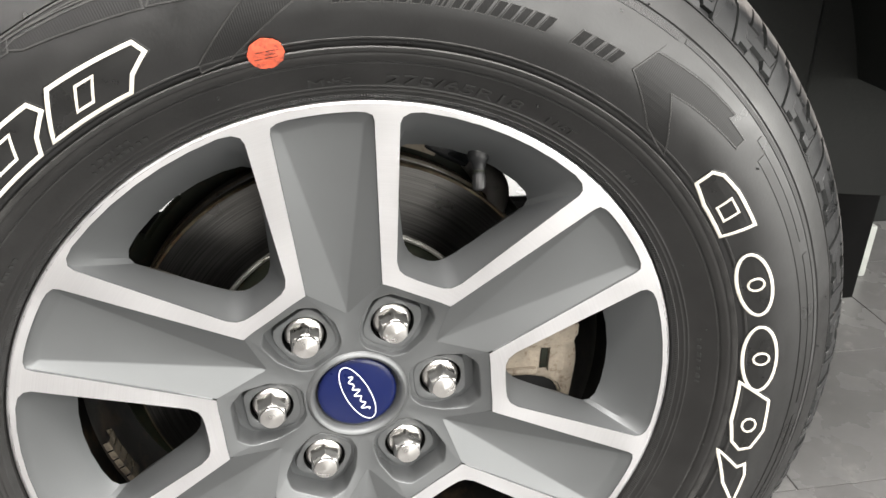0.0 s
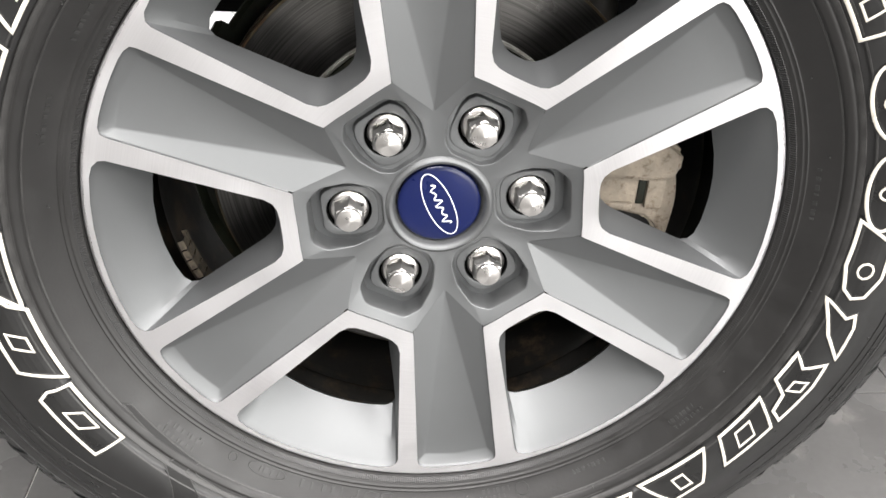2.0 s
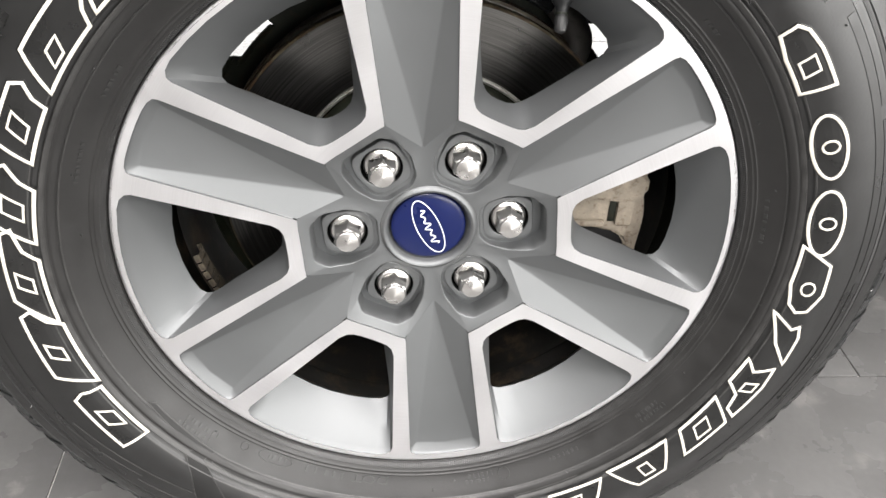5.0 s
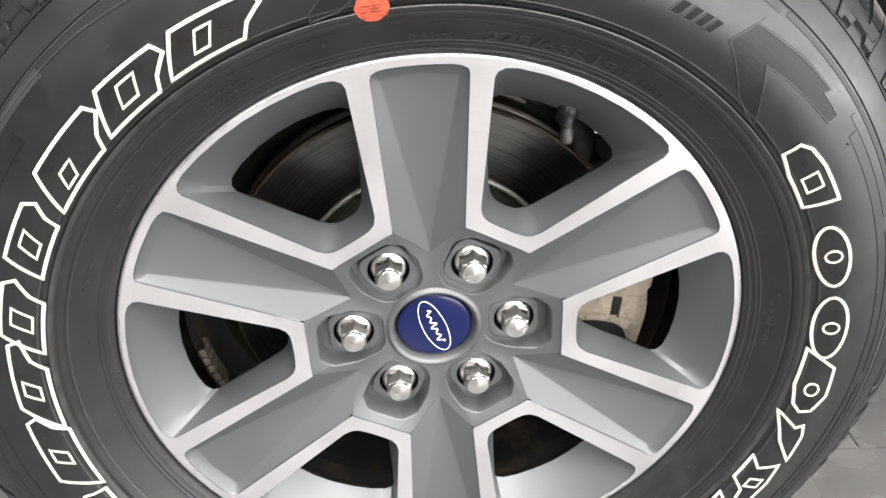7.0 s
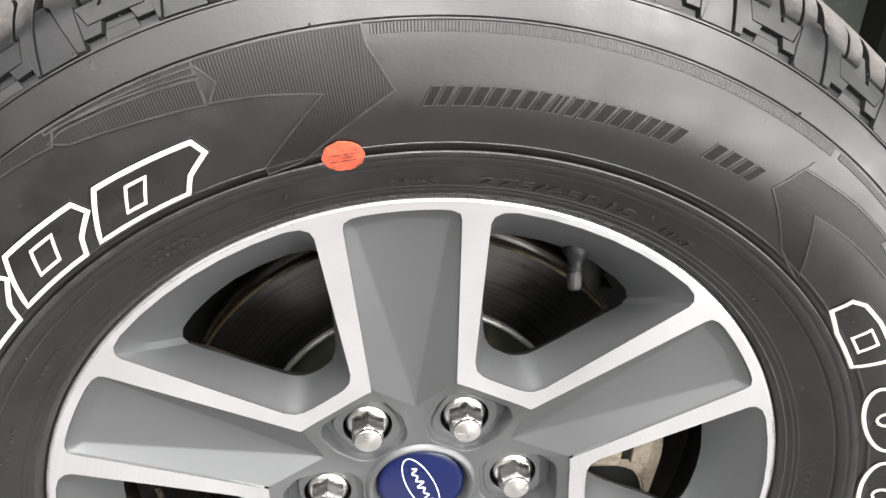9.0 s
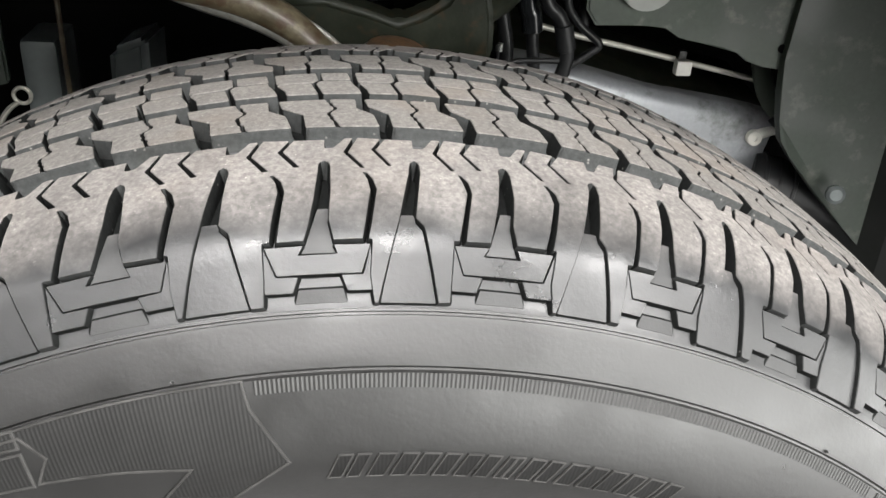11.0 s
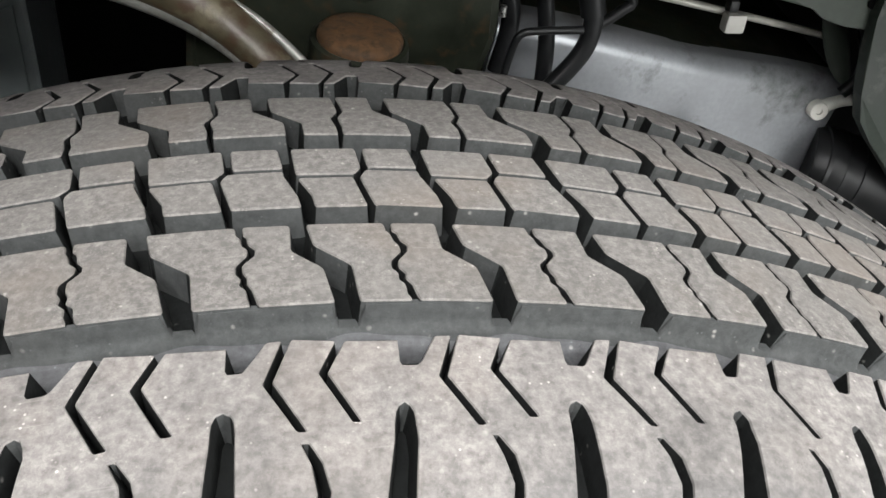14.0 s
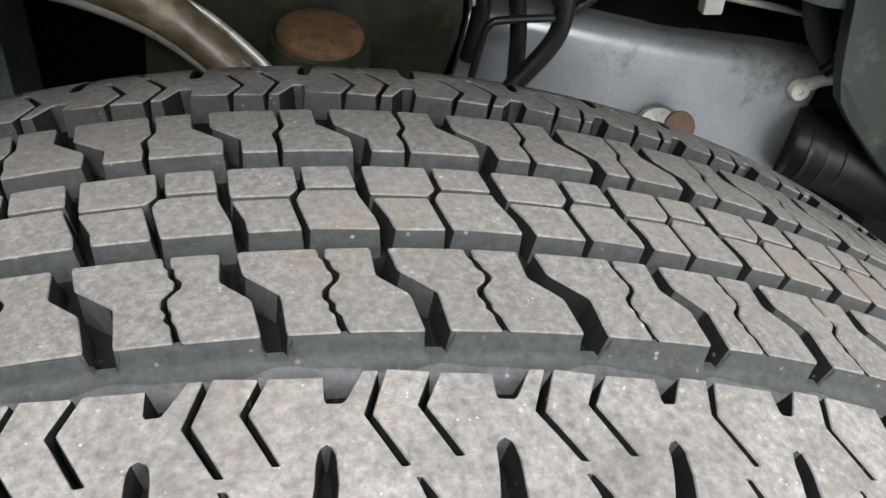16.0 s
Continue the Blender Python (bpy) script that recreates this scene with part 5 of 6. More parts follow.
# ---- small moulded writing ----
def wall_text(body, a0, a1, r0, r1, h=0.45):
    cu = bpy.data.curves.new("moulded_text", "FONT")
    cu.body = body
    ob = bpy.data.objects.new("moulded_text", cu)
    scene.collection.objects.link(ob)
    dg = bpy.context.evaluated_depsgraph_get()
    src = ob.evaluated_get(dg).to_mesh()
    bm = bmesh.new()
    bm.from_mesh(src)
    ob.evaluated_get(dg).to_mesh_clear()
    bpy.data.objects.remove(ob)
    bpy.data.curves.remove(cu)
    xs, ys = [v.co.x for v in bm.verts], [v.co.y for v in bm.verts]
    x0, x1, y0, y1 = min(xs), max(xs), min(ys), max(ys)
    g = bmesh.ops.extrude_edge_only(bm, edges=[e for e in bm.edges if e.is_boundary])["geom"]
    low = {v for v in g if isinstance(v, bmesh.types.BMVert)}
    for v in bm.verts:
        v.co = wall_point(a0 + (a1 - a0) * (v.co.x - x0) / (x1 - x0), r0 + (r1 - r0) * (v.co.y - y0) / (y1 - y0), -0.1 if v in low else h)
    return bm


for body, a0, a1, r0, r1 in (("M+S", 97.3, 91.6, 258.6, 264.0), ("275/65R18", 87.0, 67.3, 258.6, 266.2), ("116T", 62.9, 58.0, 259.2, 264.4), ("DOT", -96.4, -104.0, 258.6, 264.6)):
    part("moulded_writing", wall_text(body, a0, a1, r0, r1, 0.7), M["moulded"], tyre, "raised black moulded writing")
for a0, a1, r0, r1, st in ((-105.8, -110.4, 259.5, 264.0, 1.2), (-111.4, -115.0, 259.5, 264.0, 1.2), (-118.0, -122.6, 259.8, 263.6, 1.1), (-74.5, -80.0, 259.5, 262.6, 0.8), (-75.5, -80.5, 264, 266.6, 0.8),
                           (-133, -141, 263, 266, 0.9), (-134, -142, 269, 271.6, 0.9), (-37, -43, 263, 265.6, 0.8), (-36, -42.5, 267.6, 270, 0.8), (-56, -63, 262, 264.6, 0.9), (12, 2, 262, 264.4, 1.3),
                           (128, 119, 261, 263.6, 1.0), (127, 121, 266.4, 268.6, 1.0), (150, 144, 262, 264.4, 1.0), (48, 44, 262, 264.2, 1.0), (166, 158, 264, 266.2, 1.0)):
    n = int((a0 - a1) / st)
    for i in range(n):
        b0 = a0 - (a0 - a1) * i / n
        bm = bmesh.new()
        fill_mark(bm, bar_mark(b0, b0 - st * (0.5 + 0.2 * ((i * 7) % 3 - 1)), r0, r1, 0.0), 0.5)
        part("code_bar", bm, M["moulded"], tyre, "raised black code bar")
for pts in (oval(-120.4, 261.7, 3.6, 4.2), oval(-72.2, 263.2, 1.2, 4.6, 20), oval(-127.2, 262.0, 0.8, 2.8, 16)):
    bm = bmesh.new()
    outline_mark(bm, pts, 0.7, 0.6)
    part("oval_line", bm, M["moulded"], tyre, "thin raised black oval", smooth=40)
# moulding nubs left on the rubber
for i in range(34):
    a, r = 90 + i * 360 / 34 + 3.1 * math.sin(i * 2.7), (276.5, 268.0, 331.0, 353.6, 262.4)[(i * 3) % 5]
    bm = bmesh.new()
    base, tip = wall_point(a, r, -0.2), wall_point(a, r, 1.0 + 0.5 * (i % 3))
    lathe(bm, base, tip - base, [(0, 0.0008), ((tip - base).length, 0.0005), ((tip - base).length + 0.0002, 0)], 8)
    part("moulding_nub", bm, M["moulded"], tyre, "tiny rubber moulding nub")

# ---- brake and hub behind the wheel ----
rotor = thing("brake_disc", (0, 0.07, HUB_Z - 0.172), "worn iron brake disc with concentric score lines behind the spokes", "brake disc")
bm = bmesh.new()
revolve(bm, [(113, 66), (171, 66), (172.5, 67.5), (172.5, 74), (168, 76), (168, 84), (172.5, 86), (172.5, 94), (171, 96), (110, 96)], 160)
part("friction_ring", bm, M["rotor"], rotor, "scored grey iron friction ring", smooth=30)
bm = bmesh.new()
revolve(bm, [(20, 36), (96, 36), (104, 39), (108, 46), (111, 64), (113, 66)], 96)
part("hat", bm, M["forged"], rotor, "dark iron hat of the disc", smooth=30)

bm = bmesh.new()
revolve(bm, [(171.2, 65.8), (172.9, 67.2), (172.9, 74.2), (171, 75.2)], 160)
revolve(bm, [(171, 85), (172.9, 86), (172.9, 94.2), (171.2, 96.2)], 160)
part("rusty_edge", bm, M["rusty"], rotor, "brown rusty rim of the disc", smooth=30)
bm = bmesh.new()
revolve(bm, [(112.2, 65.2), (112.6, 62.6), (114.2, 62.0), (115.6, 63.2), (115.8, 65.9)], 120)
part("step", bm, M["worn_steel"], rotor, "bright worn step at the foot of the hat", smooth=40)

caliper = thing("brake_caliper", (0.19, 0.08, 0.30), "dusty beige cast brake caliper bracket gripping the disc", "brake caliper")
bm = bmesh.new()
CAL = [(0.122, 0.402), (0.140, 0.412), (0.162, 0.4105), (0.190, 0.404), (0.1935, 0.392), (0.196, 0.377), (0.196, 0.364), (0.1945, 0.346), (0.193, 0.325), (0.1885, 0.325), (0.1845, 0.338), (0.180, 0.350), (0.172, 0.357),
       (0.158, 0.3605), (0.140, 0.364), (0.122, 0.370)]
prism(bm, [(x, 0.052, z) for x, z in CAL], (0, 0.083, 0))
bmesh.ops.recalc_face_normals(bm, faces=bm.faces)
bmesh.ops.bevel(bm, geom=[e for e in bm.edges], offset=0.0025, segments=2, affect="EDGES")
part("bracket", bm, M["cast"], caliper, smooth=35)
bm = bmesh.new()
prism(bm, [(x, 0.043, z) for x, z in ((0.120, 0.398), (0.150, 0.3945), (0.176, 0.392), (0.187, 0.394), (0.1925, 0.400), (0.1925, 0.418), (0.17, 0.436), (0.13, 0.432))], (0, 0.04, 0))
bmesh.ops.recalc_face_normals(bm, faces=bm.faces)
bmesh.ops.bevel(bm, geom=[e for e in bm.edges], offset=0.004, segments=3, affect="EDGES")
part("bridge", bm, M["cast"], caliper, "dusty beige bridge over the disc", smooth=35)
# thin dark plate that paints the shade of a pocket
bm = bmesh.new()
box(bm, (0.1625, 0.0508, 0.370), (0.1690, 0.053, 0.3935), 0.0005)
part("pocket", bm, M["forged"], caliper, "dark plate for the shade in a pocket of the casting")
for lo, hi in (((0.169, 0.0475, 0.367), (0.184, 0.054, 0.3955)), ((0.122, 0.0475, 0.3655), (0.160, 0.054, 0.372))):
    bm = bmesh.new()
    box(bm, lo, hi, 0.0028)
    part("rib", bm, M["cast"], caliper, smooth=35)
bm = bmesh.new()
prism(bm, [(x, 0.058, z) for x, z in ((0.128, 0.366), (0.150, 0.362), (0.168, 0.358), (0.180, 0.348), (0.187, 0.332), (0.16, 0.318), (0.13, 0.325))], (0, 0.06, 0))
part("pad", bm, M["black"], caliper, "black brake pad edge")

shield = thing("dust_shield", (0.0, 0.11, 0.25), "dark pressed steel dust shield behind the brake disc", "dust shield")
bm = bmesh.new()
for rim_r, a0, a1 in ((184, 36, 50), (196, 50, 134), (187, 134, 148), (196, 148, 330)):
    revolve(bm, [(60, 112), (150, 112), (rim_r - 6, 108), (rim_r - 1, 100), (rim_r, 100), (rim_r - 4, 110), (150, 115), (60, 115)], max(8, int((a1 - a0) / 3)), a0, a1)
bmesh.ops.recalc_face_normals(bm, faces=bm.faces)
part("plate", bm, M["forged"], shield, smooth=30)
bm = bmesh.new()
revolve(bm, [(178, 92), (192, 90), (194, 92), (194, 130), (178, 132), (178, 92)], 10, 66.5, 77)
bmesh.ops.recalc_face_normals(bm, faces=bm.faces)
part("bracket", bm, M["cast"], shield, "rust-brown bracket", smooth=30)
bm = bmesh.new()
box(bm, (0.066, 0.088, HUB_Z + 0.160), (0.106, 0.17, HUB_Z + 0.190), 0.004, Matrix.Rotation(radians(28), 4, "Y"))
part("sensor_block", bm, M["gloss"], shield, "glossy black sensor block", smooth=30)
bm = bmesh.new()
sweep(bm, [at(188, 60, 110), at(186, 53, 102), at(180, 47, 96), at(168, 44, 92), at(150, 41, 90), at(128, 38, 92)], [0.008, 0.012, 0.013, 0.012, 0.011, 0.010], (0, 1, 0), 14)
part("brake_hose", bm, M["old_hose"], shield, "dusty grey brake hose", smooth=40)

knuckle = thing("steering_knuckle", (0.03, 0.28, 0.39), "dark green-black forged steel steering knuckle with a rusty ball joint cover", "knuckle")
bm = bmesh.new()
prism(bm, [(x, 0.281 + 0.12 * (0.79 - z), z) for x, z in ((-0.05, 0.60), (-0.062, 0.72), (-0.055, 0.785), (-0.026, 0.786), (0.004, 0.778), (0.021, 0.772), (0.036, 0.778), (0.051, 0.788), (0.058, 0.802), (0.055, 0.88), (0.074, 0.88), (0.079, 0.80), (0.085, 0.775), (0.086, 0.75), (0.078, 0.72), (0.07, 0.60))], (0, 0.022, 0.004))
bmesh.ops.recalc_face_normals(bm, faces=bm.faces)
bmesh.ops.bevel(bm, geom=list(bm.edges), offset=0.0045, segments=3, affect="EDGES")
part("upright", bm, M["forged"], knuckle, "dark dusty forged upright", smooth=50)
CAP_AXIS = (0.08, -0.12, 1.0)
bm = bmesh.new()
lathe(bm, (0.0185, 0.2605, 0.7605), CAP_AXIS, [(-0.004, 0.0190), (0.001, 0.0190), (0.0026, 0.0182), (0.0034, 0.0165), (0.0042, 0.010), (0.0044, 0.0)], 40)
part("ball_joint_cover", bm, M["rust"], knuckle, "round brown rusty ball joint cover", smooth=50)
bm = bmesh.new()
lathe(bm, (0.0185, 0.2605, 0.7605), CAP_AXIS, [(-0.09, 0.019), (-0.02, 0.0215), (-0.006, 0.0222), (-0.001, 0.0216), (0.0, 0.0200), (-0.001, 0.018)], 40)
part("boss", bm, M["forged"], knuckle, "dark round boss under the cover", smooth=50)
bm = bmesh.new()
lathe(bm, (0.0, 0.13, HUB_Z), (0, 1, 0), [(0, 0.0), (0, 0.085), (0.06, 0.08), (0.12, 0.05), (0.2, 0.045), (0.2, 0)], 32)
part("hub_carrier", bm, M["forged"], knuckle, smooth=40)

arm = thing("upper_control_arm", (-0.1, 0.26, 0.79), "tan-brown rusty forged upper control arm with a shiny worn underside", "control arm")
ARM = [(-0.158, 0.278, 0.8150), (-0.145, 0.275, 0.8090), (-0.118, 0.272, 0.7975), (-0.097, 0.27, 0.7915), (-0.074, 0.268, 0.7850), (-0.052, 0.264, 0.7755), (-0.035, 0.258, 0.7650), (-0.018, 0.25, 0.7510), (-0.004, 0.242, 0.7360)]
bm = bmesh.new()
sweep(bm, ARM, [0.0118, 0.0145, 0.0146, 0.0138, 0.0134, 0.0122, 0.0104, 0.0094, 0.009], (0, 0.35, 1), 24, 0.92)
part("forged_beam", bm, M["rusty"], arm, smooth=60)
bm = bmesh.new()
sweep(bm, [(x - 0.001, y - 0.0035, z - 0.0062) for x, y, z in ARM[1:]], [0.004, 0.0062, 0.0072, 0.0072, 0.0062, 0.005, 0.004, 0.003], (0, 0, 1), 16)
part("worn_underside", bm, M["worn_steel"], arm, "shiny grey worn underside", smooth=60)
for k, off in ((0, (0.0075, -0.0065, 0.0005)), (1, (0.0105, -0.001, 0.0045))):
    bm = bmesh.new()
    sweep(bm, [(x + off[0], y + off[1], z + off[2]) for x, y, z in ARM[5:]], [0.0008, 0.0018, 0.0022, 0.0022], (0, 0, 1), 10)
    part("flash_ridge", bm, M["worn_steel"], arm, "bright casting ridge", smooth=60)
bm = bmesh.new()
sweep(bm, [(0.05, 0.30, 0.765), (0.09, 0.33, 0.775), (0.12, 0.37, 0.79)], [0.012, 0.012], (0, 0, 1), 16, 0.8)
part("rear_beam", bm, M["forged"], arm, "dark rear beam", smooth=50)

spring = thing("strut", (-0.03, 0.42, 0.60), "glossy black strut with a stepped spring seat", "strut")
bm = bmesh.new()
lathe(bm, (-0.028, 0.374, 0.60), (0, 0, 1), [(0, 0), (0, 0.030), (0.13, 0.030), (0.134, 0.040), (0.138, 0.043), (0.143, 0.044), (0.148, 0.042), (0.151, 0.037), (0.155, 0.037)], 48)
part("damper", bm, M["gloss"], spring, "gloss black damper body", smooth=50)
for z, r, h in ((0.757, 0.052, 0.010), (0.776, 0.056, 0.011), (0.798, 0.053, 0.012)):
    bm = bmesh.new()
    lathe(bm, (-0.028, 0.374, z), (0, 0, 1), [(0, 0.03)] + [(h / 2 - h / 2 * math.cos(a), r - 0.006 + 0.006 * math.sin(a)) for a in [i * math.pi / 8 for i in range(9)]] + [(h + 0.004, r - 0.010), (h + 0.010, r - 0.010)], 56)
    part("seat_ring", bm, M["gloss"], spring, "rounded gloss black spring seat ring", smooth=60)
bm = bmesh.new()
lathe(bm, (-0.028, 0.374, 0.82), (0, 0, 1), [(0, 0.04), (0.02, 0.058), (0.20, 0.058), (0.20, 0)], 48)
part("dust_sleeve", bm, M["gloss"], spring, smooth=50)

bracket = thing("frame_bracket", (-0.18, 0.45, 0.6), "grey folded steel bracket with a worn bright top edge", "bracket")
bm = bmesh.new()
prism(bm, [(-0.207, 0.445, 0.697), (-0.176, 0.452, 0.708), (-0.178, 0.452, 0.55), (-0.21, 0.445, 0.55)], (0.006, 0.06, 0))
bmesh.ops.recalc_face_normals(bm, faces=bm.faces)
bmesh.ops.bevel(bm, geom=list(bm.edges), offset=0.006, segments=3, affect="EDGES")
part("web", bm, M["bracket"], bracket, smooth=50)
bm = bmesh.new()
box(bm, (-0.275, 0.44, 0.52), (-0.245, 0.50, 0.705), 0.006)
part("tab", bm, M["bracket"], bracket, smooth=35)
bm = bmesh.new()
sweep(bm, [(-0.236, 0.43, 0.90), (-0.2365, 0.43, 0.74), (-0.236, 0.43, 0.60)], [0.0022, 0.0022], (0, 1, 0), 10)
part("rod", bm, M["rusty"], bracket, "thin rusty rod", smooth=40)
bm = bmesh.new()
box(bm, (-0.060, 0.452, 0.60), (-0.040, 0.50, 0.700), 0.005)
part("rib", bm, M["bracket"], bracket, smooth=35)

clamp = thing("hose_clamp", (-0.276, 0.435, 0.645), "small pale steel wire clamp loop beside the frame bracket", "clamp")
bm = bmesh.new()
ring = [(-0.276 + 0.0068 * math.cos(i * math.pi / 9), 0.435, 0.660 + 0.0068 * math.sin(i * math.pi / 9)) for i in range(19)]
sweep(bm, ring, [0.0017, 0.0017], (0, 1, 0), 10, 1.0, 3)
part("loop", bm, M["line"], clamp, smooth=50)
bm = bmesh.new()
sweep(bm, [(-0.280, 0.436, 0.654), (-0.291, 0.438, 0.645), (-0.305, 0.44, 0.625)], [0.0022, 0.0026], (0, 1, 0), 10)
part("tail", bm, M["line"], clamp, smooth=50)
screen = thing("side_liner", (-0.36, 0.46, 0.66), "dark green painted inner side liner panel", "liner")
bm = bmesh.new()
prism(bm, [(-0.292, 0.450, 1.0), (-0.290, 0.450, 0.665), (-0.345, 0.448, 0.648), (-0.60, 0.44, 0.57), (-0.60, 0.44, 1.0)], (0, 0.008, 0))
bmesh.ops.recalc_face_normals(bm, faces=bm.faces)
bmesh.ops.bevel(bm, geom=list(bm.edges), offset=0.002, segments=2, affect="EDGES")
part("panel", bm, M["dark_panel"], screen, smooth=35)

# ---- frame box, plates and lines ----
rail = thing("frame_crossmember", (0.28, 0.45, 0.45), "smooth grey coated steel crossmember box with a bright rounded upper edge", "crossmember")
BOX_A, BOX_B = Vector((0.108, 0.375, 0.728)), Vector((0.372, 0.414, 0.667))
# section across the box: (back, up) from the upper front edge
BEND = [(0.0125, -0.235), (0.007, -0.14), (0.001, -0.03)] + [(0.011 - 0.011 * math.cos(a), -0.013 + 0.0125 * math.sin(a)) for a in [i * math.pi / 14 for i in range(8)]] + [(0.022, 0.0002)]
bm = bmesh.new()
rows = []
for i in range(13):
    f = i / 12
    base = BOX_A.lerp(BOX_B, f) + Vector((0, 0, 0.0015 * math.sin(f * 9)))
    rows.append([bm.verts.new(base + Vector((0.16 * u, b, u))) for b, u in BEND])
for p, q in zip(rows, rows[1:]):
    for j in range(len(BEND) - 1):
        bm.faces.new((p[j], q[j], q[j + 1], p[j + 1]))
bmesh.ops.recalc_face_normals(bm, faces=bm.faces)
bmesh.ops.solidify(bm, geom=list(bm.faces), thickness=0.004)
part("bent_sheet", bm, M["coat"], rail, "smooth pale grey bent sheet", smooth=60)
bm = bmesh.new()
TOP_B = Vector((0, 0.020, -0.0012))
prism(bm, [BOX_A + TOP_B, BOX_B + TOP_B, BOX_B + Vector((0, 0.13, 0.012)), BOX_A + Vector((0, 0.13, 0.012))], (0, 0, -0.004))
bmesh.ops.recalc_face_normals(bm, faces=bm.faces)
part("top_plate", bm, M["forged"], rail, "dark dirty top plate")
stud = thing("frame_stud", (0.21, 0.40, 0.62), "rusty stud with a dull grey washer on the crossmember", "stud")
bm = bmesh.new()
lathe(bm, (0.243, 0.387, 0.633), (-0.1, -0.8, 0.5), [(-0.004, 0.017), (0.002, 0.017), (0.004, 0.015), (0.005, 0)], 20)
part("washer", bm, M["worn_steel"], stud, "dull grey curved washer", smooth=40)
bm = bmesh.new()
lathe(bm, (0.256, 0.383, 0.638), (-0.1, -0.8, 0.5), [(-0.002, 0.0105), (0.0012, 0.0105), (0.0022, 0.0098), (0.0026, 0.006), (0.0028, 0)], 20)
part("nut", bm, M["rust_light"], stud, "rusty orange nut", smooth=30)
line = thing("fuel_line", (0.26, 0.44, 0.70), "thin pale metal line held by a white clip above the crossmember", "pipe")
bm = bmesh.new()
sweep(bm, [(0.150, 0.426, 0.737), (0.186, 0.427, 0.729), (0.228, 0.429, 0.7208), (0.277, 0.431, 0.7105), (0.345, 0.434, 0.696), (0.36, 0.435, 0.692)], [0.0026, 0.0026], (0, 0, 1), 10)
part("tube", bm, M["line"], line, smooth=40)
bm = bmesh.new()
box(bm, (0.2705, 0.417, 0.7005), (0.2845, 0.4275, 0.7135), 0.0022)
part("clip", bm, M["nylon"], line, "white plastic clip", smooth=35)
bm = bmesh.new()
box(bm, (0.273, 0.423, 0.711), (0.280, 0.432, 0.721), 0.002)
part("clip_neck", bm, M["black"], line, smooth=35)

lines = thing("brake_lines", (0.12, 0.34, 0.65), "bundle of black rubber brake hoses and wires hanging behind the tyre", "hoses")
for pts, r, m in (([(0.100, 0.36, 0.90), (0.100, 0.36, 0.782), (0.104, 0.36, 0.762), (0.110, 0.36, 0.731), (0.105, 0.36, 0.700)], 0.0055, "hose"),
                  ([(0.120, 0.36, 0.90), (0.122, 0.36, 0.782), (0.126, 0.36, 0.763), (0.128, 0.36, 0.750)], 0.0080, "gloss"),
                  ([(0.128, 0.36, 0.752), (0.129, 0.36, 0.742), (0.133, 0.36, 0.713), (0.134, 0.36, 0.66)], 0.0050, "hose"),
                  ([(0.122, 0.345, 0.88), (0.130, 0.345, 0.787), (0.144, 0.345, 0.765), (0.151, 0.345, 0.751), (0.153, 0.345, 0.731), (0.146, 0.345, 0.712), (0.12, 0.345, 0.68)], 0.0055, "hose"),
                  ([(0.150, 0.38, 0.86), (0.156, 0.38, 0.778), (0.167, 0.38, 0.754), (0.187, 0.38, 0.737), (0.181, 0.38, 0.729), (0.166, 0.38, 0.718)], 0.0034, "hose"),
                  ([(0.102, 0.335, 0.700), (0.106, 0.335, 0.722), (0.110, 0.335, 0.732), (0.119, 0.335, 0.7345), (0.145, 0.336, 0.735)], 0.0022, "hose"),
                  ([(0.168, 0.40, 0.86), (0.176, 0.40, 0.775), (0.179, 0.40, 0.745)], 0.0042, "hose")):
    bm = bmesh.new()
    sweep(bm, pts, [r, r], (0, 1, 0.1), 14)
    part("hose", bm, M[m], lines, smooth=50)
bm = bmesh.new()
lathe(bm, (0.1475, 0.345, 0.760), (0.25, 0, -0.97), [(0, 0.005), (0.001, 0.0072), (0.020, 0.0072), (0.021, 0.005)], 18)
part("sleeve", bm, M["hose"], lines, "thick hose sleeve", smooth=40)
bm = bmesh.new()
lathe(bm, (0.103, 0.352, 0.742), (0, 0, -1), [(0, 0), (0, 0.0022), (0.006, 0.0022), (0.007, 0)], 12)
part("bolt", bm, M["zinc"], lines, "small bright bolt", smooth=40)

plate = thing("mounting_plate", (0.30, 0.40, 0.72), "large dusty grey plate with a pale rounded bolted tab", "plate")
bm = bmesh.new()
prism(bm, [(0.170, 0.386, 0.95), (0.175, 0.384, 0.762), (0.184, 0.383, 0.750), (0.205, 0.382, 0.751), (0.222, 0.380, 0.752), (0.240, 0.379, 0.751), (0.252, 0.378, 0.744), (0.262, 0.377, 0.7425), (0.286, 0.374, 0.738), (0.300, 0.372, 0.7355), (0.309, 0.371, 0.729), (0.322, 0.369, 0.7255), (0.340, 0.366, 0.724), (0.372, 0.361, 0.724), (0.372, 0.361, 0.95)], (0.0, 0.010, 0))
bmesh.ops.recalc_face_normals(bm, faces=bm.faces)
bmesh.ops.bevel(bm, geom=[e for e in bm.edges if e.calc_length() > 0.012], offset=0.0018, segments=2, affect="EDGES")
part("sheet", bm, M["plate"], plate, smooth=35)
bm = bmesh.new()
prism(bm, [(0.340, 0.358, 0.95), (0.334, 0.358, 0.735), (0.338, 0.358, 0.705), (0.342, 0.357, 0.685), (0.348, 0.357, 0.667), (0.360, 0.356, 0.652), (0.39, 0.353, 0.62), (0.42, 0.347, 0.592), (0.455, 0.341, 0.560), (0.455, 0.341, 0.95)], (0.0, 0.010, 0))
bmesh.ops.recalc_face_normals(bm, faces=bm.faces)
part("side_panel", bm, M["liner"], plate, "dusty grey-green side panel")
bm = bmesh.new()
